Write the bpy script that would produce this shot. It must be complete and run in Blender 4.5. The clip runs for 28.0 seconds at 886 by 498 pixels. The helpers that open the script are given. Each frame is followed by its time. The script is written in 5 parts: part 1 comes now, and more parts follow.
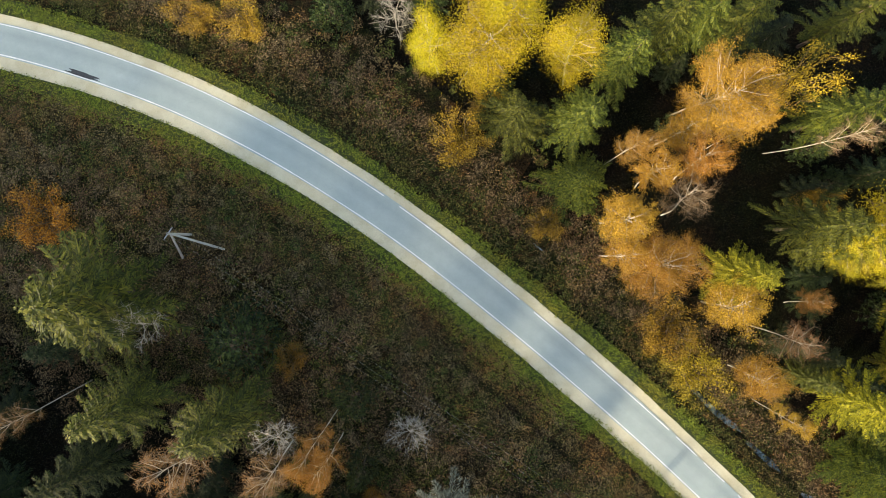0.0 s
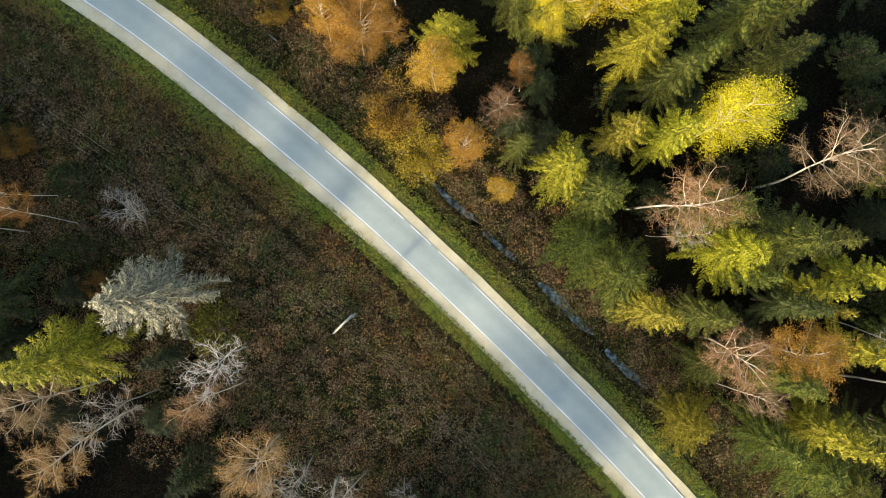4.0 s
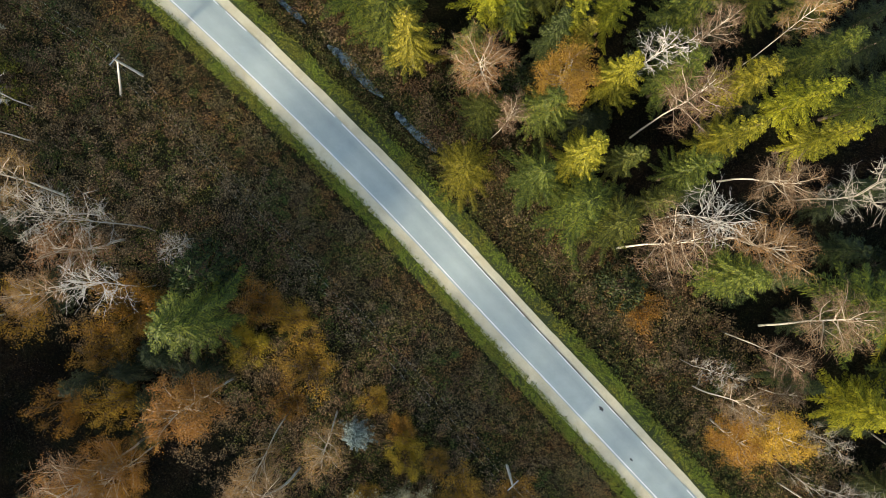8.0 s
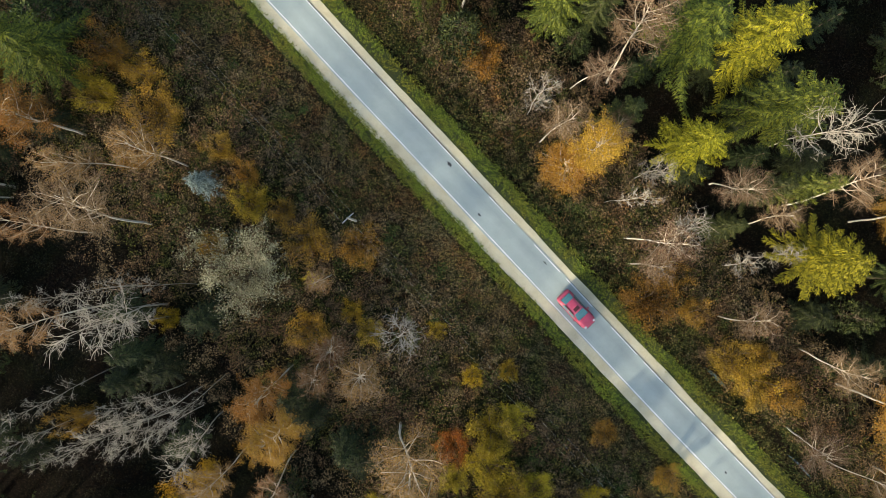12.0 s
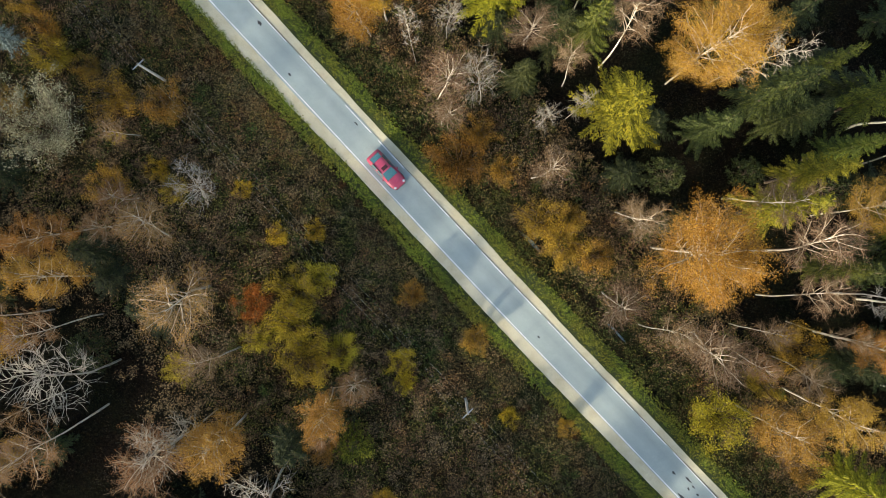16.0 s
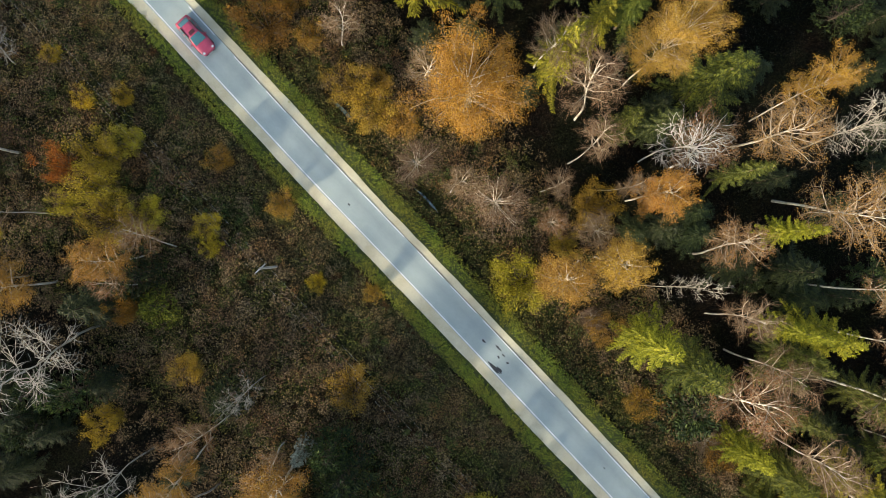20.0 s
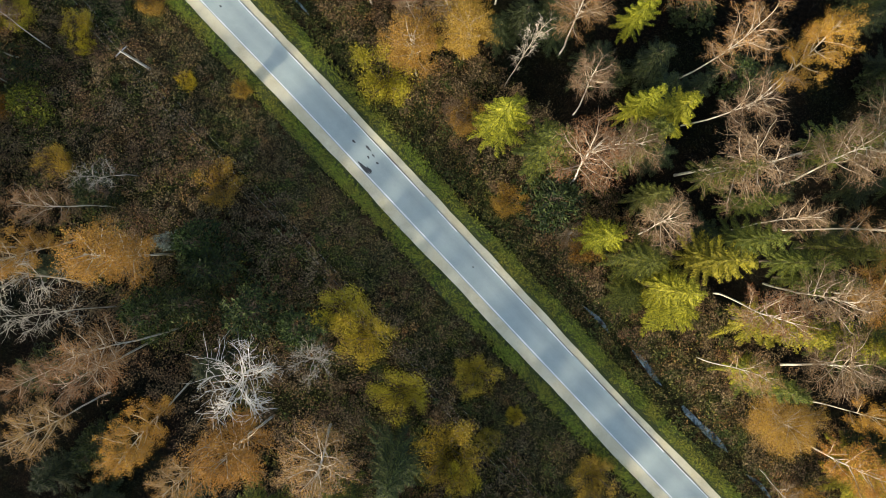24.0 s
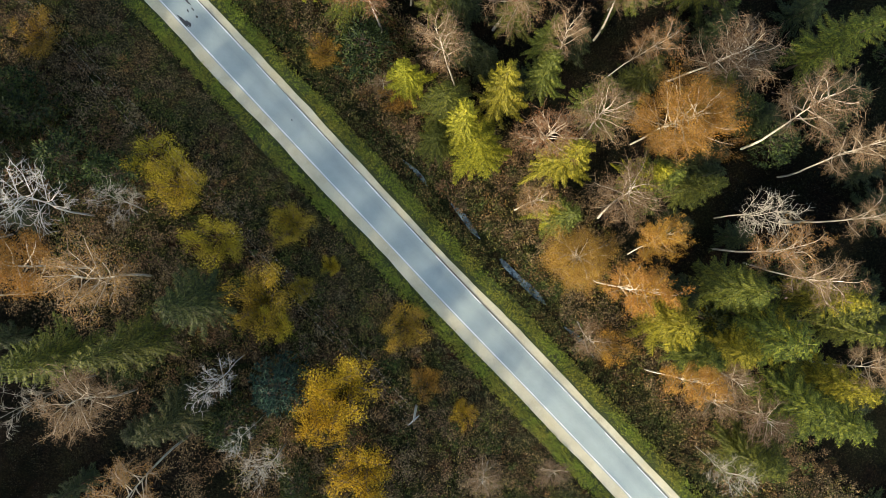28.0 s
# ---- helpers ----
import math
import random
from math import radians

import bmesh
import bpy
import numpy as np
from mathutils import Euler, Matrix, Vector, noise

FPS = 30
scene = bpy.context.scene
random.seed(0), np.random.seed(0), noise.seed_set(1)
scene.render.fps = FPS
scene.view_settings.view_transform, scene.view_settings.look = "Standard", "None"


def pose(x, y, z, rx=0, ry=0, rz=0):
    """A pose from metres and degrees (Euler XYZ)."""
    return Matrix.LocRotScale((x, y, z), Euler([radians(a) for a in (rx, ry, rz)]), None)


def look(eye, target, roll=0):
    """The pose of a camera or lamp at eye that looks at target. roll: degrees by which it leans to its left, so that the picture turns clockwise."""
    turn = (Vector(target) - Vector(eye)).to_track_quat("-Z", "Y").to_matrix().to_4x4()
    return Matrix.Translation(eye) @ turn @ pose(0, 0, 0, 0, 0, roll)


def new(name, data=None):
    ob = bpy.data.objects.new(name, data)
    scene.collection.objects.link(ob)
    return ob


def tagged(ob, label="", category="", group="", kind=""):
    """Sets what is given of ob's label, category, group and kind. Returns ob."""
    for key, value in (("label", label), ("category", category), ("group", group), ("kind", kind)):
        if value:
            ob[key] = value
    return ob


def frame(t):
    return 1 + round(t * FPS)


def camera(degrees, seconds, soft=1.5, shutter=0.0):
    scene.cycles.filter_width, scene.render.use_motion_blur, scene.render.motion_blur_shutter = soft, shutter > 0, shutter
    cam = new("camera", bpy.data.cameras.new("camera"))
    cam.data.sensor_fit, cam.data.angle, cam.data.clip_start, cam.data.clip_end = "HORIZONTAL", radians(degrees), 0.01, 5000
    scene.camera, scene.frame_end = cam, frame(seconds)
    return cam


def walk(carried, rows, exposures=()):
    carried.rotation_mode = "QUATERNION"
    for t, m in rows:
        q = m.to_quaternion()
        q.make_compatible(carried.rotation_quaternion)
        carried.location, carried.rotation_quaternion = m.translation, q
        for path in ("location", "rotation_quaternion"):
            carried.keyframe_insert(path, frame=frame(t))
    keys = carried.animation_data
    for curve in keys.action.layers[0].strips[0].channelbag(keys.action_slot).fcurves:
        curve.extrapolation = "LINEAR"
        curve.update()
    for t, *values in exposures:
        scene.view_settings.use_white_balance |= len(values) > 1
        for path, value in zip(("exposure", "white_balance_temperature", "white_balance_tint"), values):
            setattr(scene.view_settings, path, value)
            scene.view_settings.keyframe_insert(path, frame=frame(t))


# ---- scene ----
cam = camera(60.0, 28.0, soft=0.6)
# seconds, east, north, height, turn
PATH = [
    (0.0, -0.00, 0.00, 81.48, 0.00),
    (0.5, 3.40, -2.77, 81.58, -0.07),
    (1.0, 6.91, -5.58, 81.68, -0.14),
    (1.5, 10.53, -8.38, 81.77, -0.21),
    (2.0, 14.16, -11.23, 81.80, -0.27),
    (2.5, 17.76, -14.05, 81.76, -0.30),
    (3.0, 21.32, -16.83, 81.65, -0.31),
    (3.5, 24.81, -19.61, 81.51, -0.31),
    (5.5, 37.62, -31.29, 80.97, -0.31),
    (6.0, 40.54, -34.38, 80.90, -0.30),
    (6.5, 43.27, -37.58, 80.85, -0.30),
    (7.0, 45.87, -40.95, 80.84, -0.30),
    (7.5, 48.23, -44.37, 80.87, -0.29),
    (8.0, 50.47, -47.82, 80.98, -0.29),
    (8.5, 52.59, -51.32, 81.13, -0.27),
    (9.0, 54.62, -54.90, 81.30, -0.25),
    (9.5, 56.58, -58.45, 81.47, -0.25),
    (10.0, 58.47, -61.94, 81.60, -0.26),
    (10.5, 60.34, -65.14, 81.68, -0.28),
    (11.0, 62.22, -68.23, 81.69, -0.30),
    (11.5, 64.26, -71.10, 81.66, -0.31),
    (12.0, 66.34, -73.76, 81.58, -0.31),
    (12.5, 68.49, -76.22, 81.48, -0.31),
    (14.5, 78.06, -84.06, 80.53, -0.11),
    (15.0, 80.75, -85.68, 80.46, -0.09),
    (15.5, 83.47, -87.06, 80.42, -0.09),
    (16.0, 86.24, -88.44, 80.40, -0.10),
    (16.5, 88.83, -89.75, 80.35, -0.12),
    (17.0, 91.59, -91.19, 80.25, -0.12),
    (17.5, 94.24, -92.67, 80.11, -0.11),
    (18.0, 96.81, -94.33, 80.02, -0.09),
    (18.5, 99.32, -96.09, 79.98, -0.05),
    (19.0, 101.71, -97.95, 80.01, 0.00),
    (19.5, 103.98, -100.06, 80.14, 0.05),
    (20.0, 106.08, -102.31, 80.29, 0.10),
    (20.5, 108.03, -104.73, 80.45, 0.14),
    (21.0, 109.82, -107.29, 80.60, 0.19),
    (21.5, 111.60, -109.92, 80.74, 0.23),
    (23.5, 118.11, -120.74, 81.03, 0.13),
    (24.0, 119.80, -123.28, 81.11, 0.11),
    (24.5, 121.58, -125.60, 81.20, 0.09),
    (25.0, 123.46, -127.79, 81.29, 0.09),
    (25.5, 125.55, -129.83, 81.37, 0.09),
    (26.0, 127.83, -131.70, 81.44, 0.10),
    (26.5, 130.35, -133.53, 81.51, 0.10),
    (27.0, 133.10, -135.31, 81.57, 0.11),
    (27.5, 136.03, -137.11, 81.63, 0.13),
    (28.0, 139.11, -138.88, 81.70, 0.14),
]
LIGHTING = [(0.0, 2.12, 7800, 9), (4.0, 2.08, 7700, 9), (9.0, 1.85, 7250, 8), (28.0, 1.88, 7150, 8)]  # the clip darkens and cools a little
walk(cam, [(t, pose(x, y, z, 0, 0, turn)) for t, x, y, z, turn in PATH], LIGHTING)

# ---- light ----
SUN_AZIMUTH, SUN_HEIGHT = radians(222), radians(15.5)  # clockwise from north (+y)
world = bpy.data.worlds.new("sky")
scene.world = world
world.use_nodes = True
wn = world.node_tree.nodes
sky = wn.new("ShaderNodeTexSky")
sky.sky_type, sky.sun_disc = "NISHITA", False
sky.sun_elevation, sky.sun_rotation = SUN_HEIGHT, SUN_AZIMUTH
sky.altitude, sky.dust_density = 200, 2.0
wn["Background"].inputs["Strength"].default_value = 0.118
world.node_tree.links.new(sky.outputs[0], wn["Background"].inputs["Color"])
sun_data = bpy.data.lights.new("sun", "SUN")
sun_data.energy, sun_data.angle, sun_data.color = 3.4, radians(5.5), (1.0, 0.91, 0.75)
sun = new("sun", sun_data)
toward = Vector((math.sin(SUN_AZIMUTH) * math.cos(SUN_HEIGHT), math.cos(SUN_AZIMUTH) * math.cos(SUN_HEIGHT), math.sin(SUN_HEIGHT)))
sun.matrix_world = look(toward * 200, (0, 0, 0))


# ---- materials ----
def material(name, rough=0.8, metal=0.0):
    m = bpy.data.materials.new(name)
    m.use_nodes = True
    b = m.node_tree.nodes["Principled BSDF"]
    b.inputs["Roughness"].default_value, b.inputs["Metallic"].default_value = rough, metal
    return m, m.node_tree.nodes, m.node_tree.links, b


def ramp(nodes, links, fac, stops):
    r = nodes.new("ShaderNodeValToRGB")
    while len(r.color_ramp.elements) < len(stops):
        r.color_ramp.elements.new(0.5)
    for e, (p, c) in zip(r.color_ramp.elements, stops):
        e.position, e.color = p, (*c, 1)
    links.new(fac, r.inputs[0])
    return r.outputs[0]


def noise_at(nodes, links, scale, detail=4.0, rough=0.6, where="Object", offset=None):
    c = nodes.new("ShaderNodeTexCoord")
    n = nodes.new("ShaderNodeTexNoise")
    n.inputs["Scale"].default_value, n.inputs["Detail"].default_value, n.inputs["Roughness"].default_value = scale, detail, rough
    out = c.outputs[where]
    if offset:
        mp = nodes.new("ShaderNodeMapping")
        mp.inputs["Location"].default_value = offset
        links.new(out, mp.inputs[0])
        out = mp.outputs[0]
    links.new(out, n.inputs["Vector"])
    return n.outputs[0]


def mixed(nodes, links, kind, fac, a, b):
    x = nodes.new("ShaderNodeMix")
    x.data_type, x.blend_type = "RGBA", kind
    for sock, v in ((x.inputs[0], fac), (x.inputs[6], a), (x.inputs[7], b)):
        if isinstance(v, (int, float)):
            sock.default_value = v
        elif isinstance(v, tuple):
            sock.default_value = (*v, 1)
        else:
            links.new(v, sock)
    return x.outputs[2]


def relief(nodes, links, bsdf, height, strength, distance=0.02):
    b = nodes.new("ShaderNodeBump")
    b.inputs["Strength"].default_value, b.inputs["Distance"].default_value = strength, distance
    links.new(height, b.inputs["Height"])
    links.new(b.outputs[0], bsdf.inputs["Normal"])


TONE = 0.7  # default scale on leaf colours, balanced against the exposure


def leaf_material(name, dark, main, bright, see=0.3, patch=None, tone=TONE):
    """Leaves that differ one by one and tree by tree; some light comes through them. patch: a second hue in clouds."""
    m, n, l, b = material(name, 0.65)
    geo = n.new("ShaderNodeNewGeometry")
    info = n.new("ShaderNodeObjectInfo")
    dark, main, bright, patch = (tuple(c * tone for c in q) if q else None for q in (dark, main, bright, patch))
    col = ramp(n, l, geo.outputs["Random Per Island"], [(0.0, tuple(c * 0.4 for c in dark)), (0.5, tuple(c * 0.88 for c in main)), (0.85, bright), (1.0, tuple(c * 1.2 for c in bright))])
    if patch:
        cloud = noise_at(n, l, 0.45, 3.0)
        sel = ramp(n, l, cloud, [(0.42, (0, 0, 0)), (0.6, (1, 1, 1))])
        col = mixed(n, l, "MIX", sel, col, patch)
    hsv = n.new("ShaderNodeHueSaturation")
    for sock, low, high in (("Hue", 0.485, 0.515), ("Value", 0.78, 1.2)):
        r = n.new("ShaderNodeMapRange")
        r.inputs[3].default_value, r.inputs[4].default_value = low, high
        l.new(info.outputs["Random"], r.inputs[0])
        l.new(r.outputs[0], hsv.inputs[sock])
    l.new(col, hsv.inputs["Color"])
    l.new(hsv.outputs[0], b.inputs["Base Color"])
    b.inputs["Specular IOR Level"].default_value = 0.25
    tr = n.new("ShaderNodeBsdfTranslucent")
    l.new(hsv.outputs[0], tr.inputs[0])
    mix = n.new("ShaderNodeMixShader")
    mix.inputs[0].default_value = see
    l.new(b.outputs[0], mix.inputs[1])
    l.new(tr.outputs[0], mix.inputs[2])
    l.new(mix.outputs[0], n["Material Output"].inputs[0])
    return m


def bark_material(name, pale, dark, share, scale=3.0):
    m, n, l, b = material(name, 0.85)
    f = noise_at(n, l, scale, 5.0, 0.7)
    fine = noise_at(n, l, 14.0, 3.0, 0.7)
    c = ramp(n, l, f, [(share - 0.1, tuple(v * 0.8 for v in dark)), (share + 0.06, tuple(v * 0.85 for v in pale))])
    l.new(mixed(n, l, "MULTIPLY", 0.5, c, ramp(n, l, fine, [(0.3, (0.45, 0.42, 0.4)), (0.7, (1, 1, 1))])), b.inputs["Base Color"])
    relief(n, l, b, fine, 0.5)
    return m


LEAF = {
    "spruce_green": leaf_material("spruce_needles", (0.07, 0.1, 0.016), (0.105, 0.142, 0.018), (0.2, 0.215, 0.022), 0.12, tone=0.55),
    # Lit copy of the spruce needles: sunlight is put into the yellow green.
    "spruce_lime": leaf_material("sun_painted_spruce_needles", (0.2, 0.21, 0.018), (0.3, 0.295, 0.018), (0.44, 0.4, 0.024), 0.15, tone=0.62),
    # Shaded copy of the spruce needles: the wood's shade is in the colour.
    "spruce_dim": leaf_material("shaded_spruce_needles", (0.018, 0.032, 0.01), (0.027, 0.044, 0.013), (0.05, 0.066, 0.016), 0.1),
    # Spruces that stand in shadow: their shade is painted into this darker colour.
    "spruce_dark": leaf_material("shade_darkened_needles", (0.035, 0.055, 0.013), (0.055, 0.08, 0.018), (0.11, 0.13, 0.025), 0.1, tone=0.55),
    "spruce_blue": leaf_material("blue_green_needles", (0.06, 0.09, 0.08), (0.16, 0.22, 0.2), (0.32, 0.4, 0.37), 0.1),
    "spruce_pale": leaf_material("lichen_grey_twigs", (0.17, 0.165, 0.11), (0.28, 0.275, 0.19), (0.42, 0.4, 0.28), 0.1),
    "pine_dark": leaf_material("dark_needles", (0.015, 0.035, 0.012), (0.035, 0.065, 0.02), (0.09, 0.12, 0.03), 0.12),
    "pine_fresh": leaf_material("fresh_needles", (0.06, 0.09, 0.01), (0.15, 0.18, 0.02), (0.30, 0.30, 0.03), 0.15),
    "pine_blue": leaf_material("blue_grey_needles", (0.18, 0.24, 0.22), (0.34, 0.42, 0.38), (0.5, 0.58, 0.54), 0.1),
    "pine_teal": leaf_material("teal_needles", (0.015, 0.04, 0.03), (0.035, 0.08, 0.06), (0.08, 0.15, 0.09), 0.1),
    "aspen_lime": leaf_material("lime_yellow_leaves", (0.2, 0.18, 0.008), (0.5, 0.42, 0.014), (0.7, 0.57, 0.03), 0.38, (0.42, 0.37, 0.016), tone=0.92),
    "birch_gold": leaf_material("golden_leaves", (0.24, 0.12, 0.014), (0.5, 0.27, 0.028), (0.75, 0.45, 0.06), 0.4, (0.43, 0.24, 0.032), tone=0.7),
    "birch_orange": leaf_material("orange_leaves", (0.32, 0.12, 0.018), (0.57, 0.28, 0.04), (0.74, 0.43, 0.08), 0.4, (0.5, 0.24, 0.05), tone=0.56),
    "birch_amber": leaf_material("amber_leaves", (0.26, 0.13, 0.022), (0.52, 0.28, 0.045), (0.72, 0.44, 0.09), 0.4, (0.42, 0.23, 0.04), tone=0.56),
    "bare_tan": leaf_material("tan_leaves", (0.13, 0.075, 0.034), (0.27, 0.155, 0.07), (0.43, 0.27, 0.13), 0.35, (0.25, 0.15, 0.075), tone=0.44),
    "bare_russet": leaf_material("russet_leaves", (0.2, 0.08, 0.02), (0.38, 0.175, 0.045), (0.54, 0.29, 0.085), 0.35, (0.31, 0.175, 0.065), tone=0.56),
    "shrub_ochre": leaf_material("ochre_leaves", (0.14, 0.075, 0.012), (0.40, 0.22, 0.025), (0.58, 0.34, 0.04), 0.3, (0.28, 0.17, 0.03), tone=0.75),
    "shrub_gold": leaf_material("gold_shrub_leaves", (0.26, 0.16, 0.01), (0.58, 0.36, 0.018), (0.72, 0.48, 0.03), 0.3, tone=0.8),
    "shrub_orange": leaf_material("orange_shrub_leaves", (0.22, 0.07, 0.012), (0.5, 0.19, 0.02), (0.64, 0.28, 0.03), 0.25),
    "shrub_olive": leaf_material("olive_leaves", (0.15, 0.13, 0.012), (0.37, 0.29, 0.022), (0.56, 0.42, 0.04), 0.35, (0.31, 0.25, 0.024), tone=0.95),
    "shrub_lime": leaf_material("lime_shrub_leaves", (0.2, 0.17, 0.01), (0.48, 0.40, 0.016), (0.62, 0.5, 0.03), 0.3, tone=0.9),
    "shrub_yellow": leaf_material("yellow_shrub_leaves", (0.24, 0.17, 0.01), (0.54, 0.38, 0.018), (0.68, 0.5, 0.03), 0.3, tone=0.9),
    "willow_pale": leaf_material("pale_willow_leaves", (0.28, 0.27, 0.15), (0.46, 0.45, 0.27), (0.62, 0.6, 0.4), 0.3),
}
BARK_BIRCH = bark_material("birch_bark", (0.62, 0.58, 0.5), (0.10, 0.08, 0.06), 0.4)
BARK_LIMB = bark_material("birch_limbs", (0.5, 0.43, 0.34), (0.28, 0.21, 0.15), 0.42)
BARK_TWIG = bark_material("birch_twigs", (0.3, 0.22, 0.145), (0.16, 0.105, 0.066), 0.42)
BARK_SPRUCE = bark_material("spruce_bark", (0.17, 0.12, 0.09), (0.07, 0.05, 0.04), 0.5)
BARK_DEAD = bark_material("weathered_dead_wood", (0.4, 0.37, 0.32), (0.17, 0.145, 0.12), 0.42)
BARK_WHITE = bark_material("bleached_dead_wood", (0.54, 0.52, 0.49), (0.28, 0.25, 0.23), 0.36)
BARK_SHRUB = bark_material("shrub_stems", (0.2, 0.14, 0.09), (0.09, 0.06, 0.045), 0.45)
POLE_WOOD = bark_material("grey_pole_wood", (0.62, 0.6, 0.55), (0.4, 0.38, 0.34), 0.4, 1.5)
STEEL = material("galvanised_steel", 0.45, 0.8)[0]
STEEL.node_tree.nodes["Principled BSDF"].inputs["Base Color"].default_value = (0.42, 0.43, 0.44, 1)


def asphalt():
    m, n, l, b = material("worn_asphalt", 0.82)
    big = noise_at(n, l, 0.12, 3.0, 0.6)
    mid = noise_at(n, l, 1.1, 5.0, 0.65)
    fine = noise_at(n, l, 55.0, 3.0, 0.8)
    c = ramp(n, l, big, [(0.3, (0.34, 0.41, 0.405)), (0.7, (0.405, 0.48, 0.47))])
    c = mixed(n, l, "MULTIPLY", 0.3, c, ramp(n, l, mid, [(0.32, (0.74, 0.75, 0.76)), (0.68, (1.05, 1.05, 1.04))]))
    c = mixed(n, l, "MULTIPLY", 0.6, c, ramp(n, l, fine, [(0.3, (0.7, 0.7, 0.7)), (0.7, (1.15, 1.15, 1.15))]))
    l.new(c, b.inputs["Base Color"])
    uv = n.new("ShaderNodeUVMap")
    uv.uv_map = "plan"
    split = n.new("ShaderNodeSeparateXYZ")
    l.new(uv.outputs[0], split.inputs[0])
    across = n.new("ShaderNodeMapRange")
    across.inputs[1].default_value, across.inputs[2].default_value = -1.77, 1.77
    l.new(split.outputs[0], across.inputs[0])
    worn = ramp(n, l, across.outputs[0], [(0.0, (1.12, 1.12, 1.1)), (0.22, (1.0, 1.0, 1.0)), (0.45, (1.04, 1.04, 1.04)), (0.7, (0.84, 0.85, 0.87)), (0.88, (1.0, 1.0, 1.0)), (1.0, (1.12, 1.12, 1.1))])
    c = mixed(n, l, "MULTIPLY", 0.8, c, worn)
    l.new(c, b.inputs["Base Color"])
    relief(n, l, b, fine, 0.4, 0.01)
    return m


def speckled(name, low, high, scale, stain, stain_scale, rough=0.9):
    m, n, l, b = material(name, rough)
    fine = noise_at(n, l, scale, 5.0, 0.75)
    big = noise_at(n, l, stain_scale, 4.0, 0.6)
    c = ramp(n, l, fine, [(0.3, low), (0.7, high)])
    l.new(mixed(n, l, "MULTIPLY", 0.75, c, ramp(n, l, big, [(0.35, stain), (0.62, (1, 1, 1))])), b.inputs["Base Color"])
    relief(n, l, b, fine, 0.6, 0.03)
    return m


def ground_material():
    m, n, l, b = material("shade_darkened_litter_and_moss", 0.95)
    b.inputs["Specular IOR Level"].default_value = 0.05
    fine = noise_at(n, l, 4.5, 9.0, 0.82)
    patch = noise_at(n, l, 0.16, 4.0, 0.6)
    # This cloud only lowers the tone in random patches.
    wet = noise_at(n, l, 0.09, 3.0, 0.6, offset=(31, 7, 0))
    # Near black tones put the wood's deep shade into the soil colour.
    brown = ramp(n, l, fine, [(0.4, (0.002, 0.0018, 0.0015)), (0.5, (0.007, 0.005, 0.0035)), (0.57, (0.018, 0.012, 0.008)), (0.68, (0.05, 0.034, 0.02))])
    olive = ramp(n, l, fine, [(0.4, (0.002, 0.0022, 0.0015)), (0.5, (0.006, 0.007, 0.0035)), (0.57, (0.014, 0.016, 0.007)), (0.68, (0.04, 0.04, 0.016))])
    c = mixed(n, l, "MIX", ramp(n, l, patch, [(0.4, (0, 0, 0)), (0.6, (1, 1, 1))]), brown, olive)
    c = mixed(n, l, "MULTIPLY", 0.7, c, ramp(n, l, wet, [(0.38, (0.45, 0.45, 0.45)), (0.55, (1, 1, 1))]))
    l.new(c, b.inputs["Base Color"])
    relief(n, l, b, fine, 0.9, 0.12)
    return m


def litter_material():
    """Flattened weeds, leaves and bare soil, brown in places and olive in others."""
    m, n, l, b = material("brown_olive_litter", 0.95)
    b.inputs["Specular IOR Level"].default_value = 0.1
    fine = noise_at(n, l, 5.5, 10.0, 0.8)
    patch = noise_at(n, l, 0.28, 5.0, 0.65)
    rusty = noise_at(n, l, 0.6, 4.0, 0.6, offset=(13, 41, 0))
    brown = ramp(n, l, fine, [(0.38, (0.003, 0.0025, 0.002)), (0.5, (0.022, 0.015, 0.008)), (0.58, (0.055, 0.036, 0.016)), (0.7, (0.16, 0.105, 0.05))])
    olive = ramp(n, l, fine, [(0.38, (0.003, 0.004, 0.002)), (0.5, (0.016, 0.019, 0.006)), (0.58, (0.038, 0.043, 0.012)), (0.7, (0.12, 0.115, 0.035))])
    rust = ramp(n, l, fine, [(0.38, (0.004, 0.002, 0.001)), (0.5, (0.03, 0.014, 0.006)), (0.58, (0.075, 0.035, 0.013)), (0.7, (0.2, 0.105, 0.04))])
    c = mixed(n, l, "MIX", ramp(n, l, patch, [(0.42, (0, 0, 0)), (0.56, (1, 1, 1))]), brown, olive)
    c = mixed(n, l, "MIX", ramp(n, l, rusty, [(0.54, (0, 0, 0)), (0.64, (1, 1, 1))]), c, rust)
    l.new(c, b.inputs["Base Color"])
    relief(n, l, b, fine, 1.0, 0.15)
    return m


def scrub_material(name, stops, hue_b, patch_scale):
    """Leaf by leaf colour, and clouds of a second palette over the ground."""
    m, n, l, b = material(name, 0.8)
    geo = n.new("ShaderNodeNewGeometry")
    stops, hue_b = ([(p, tuple(v * 0.82 for v in q)) for p, q in row] for row in (stops, hue_b))
    a = ramp(n, l, geo.outputs["Random Per Island"], stops)
    c = ramp(n, l, geo.outputs["Random Per Island"], hue_b)
    cloud = noise_at(n, l, patch_scale, 4.0, 0.65)
    l.new(mixed(n, l, "MIX", ramp(n, l, cloud, [(0.42, (0, 0, 0)), (0.58, (1, 1, 1))]), a, c), b.inputs["Base Color"])
    b.inputs["Specular IOR Level"].default_value = 0.2
    return m


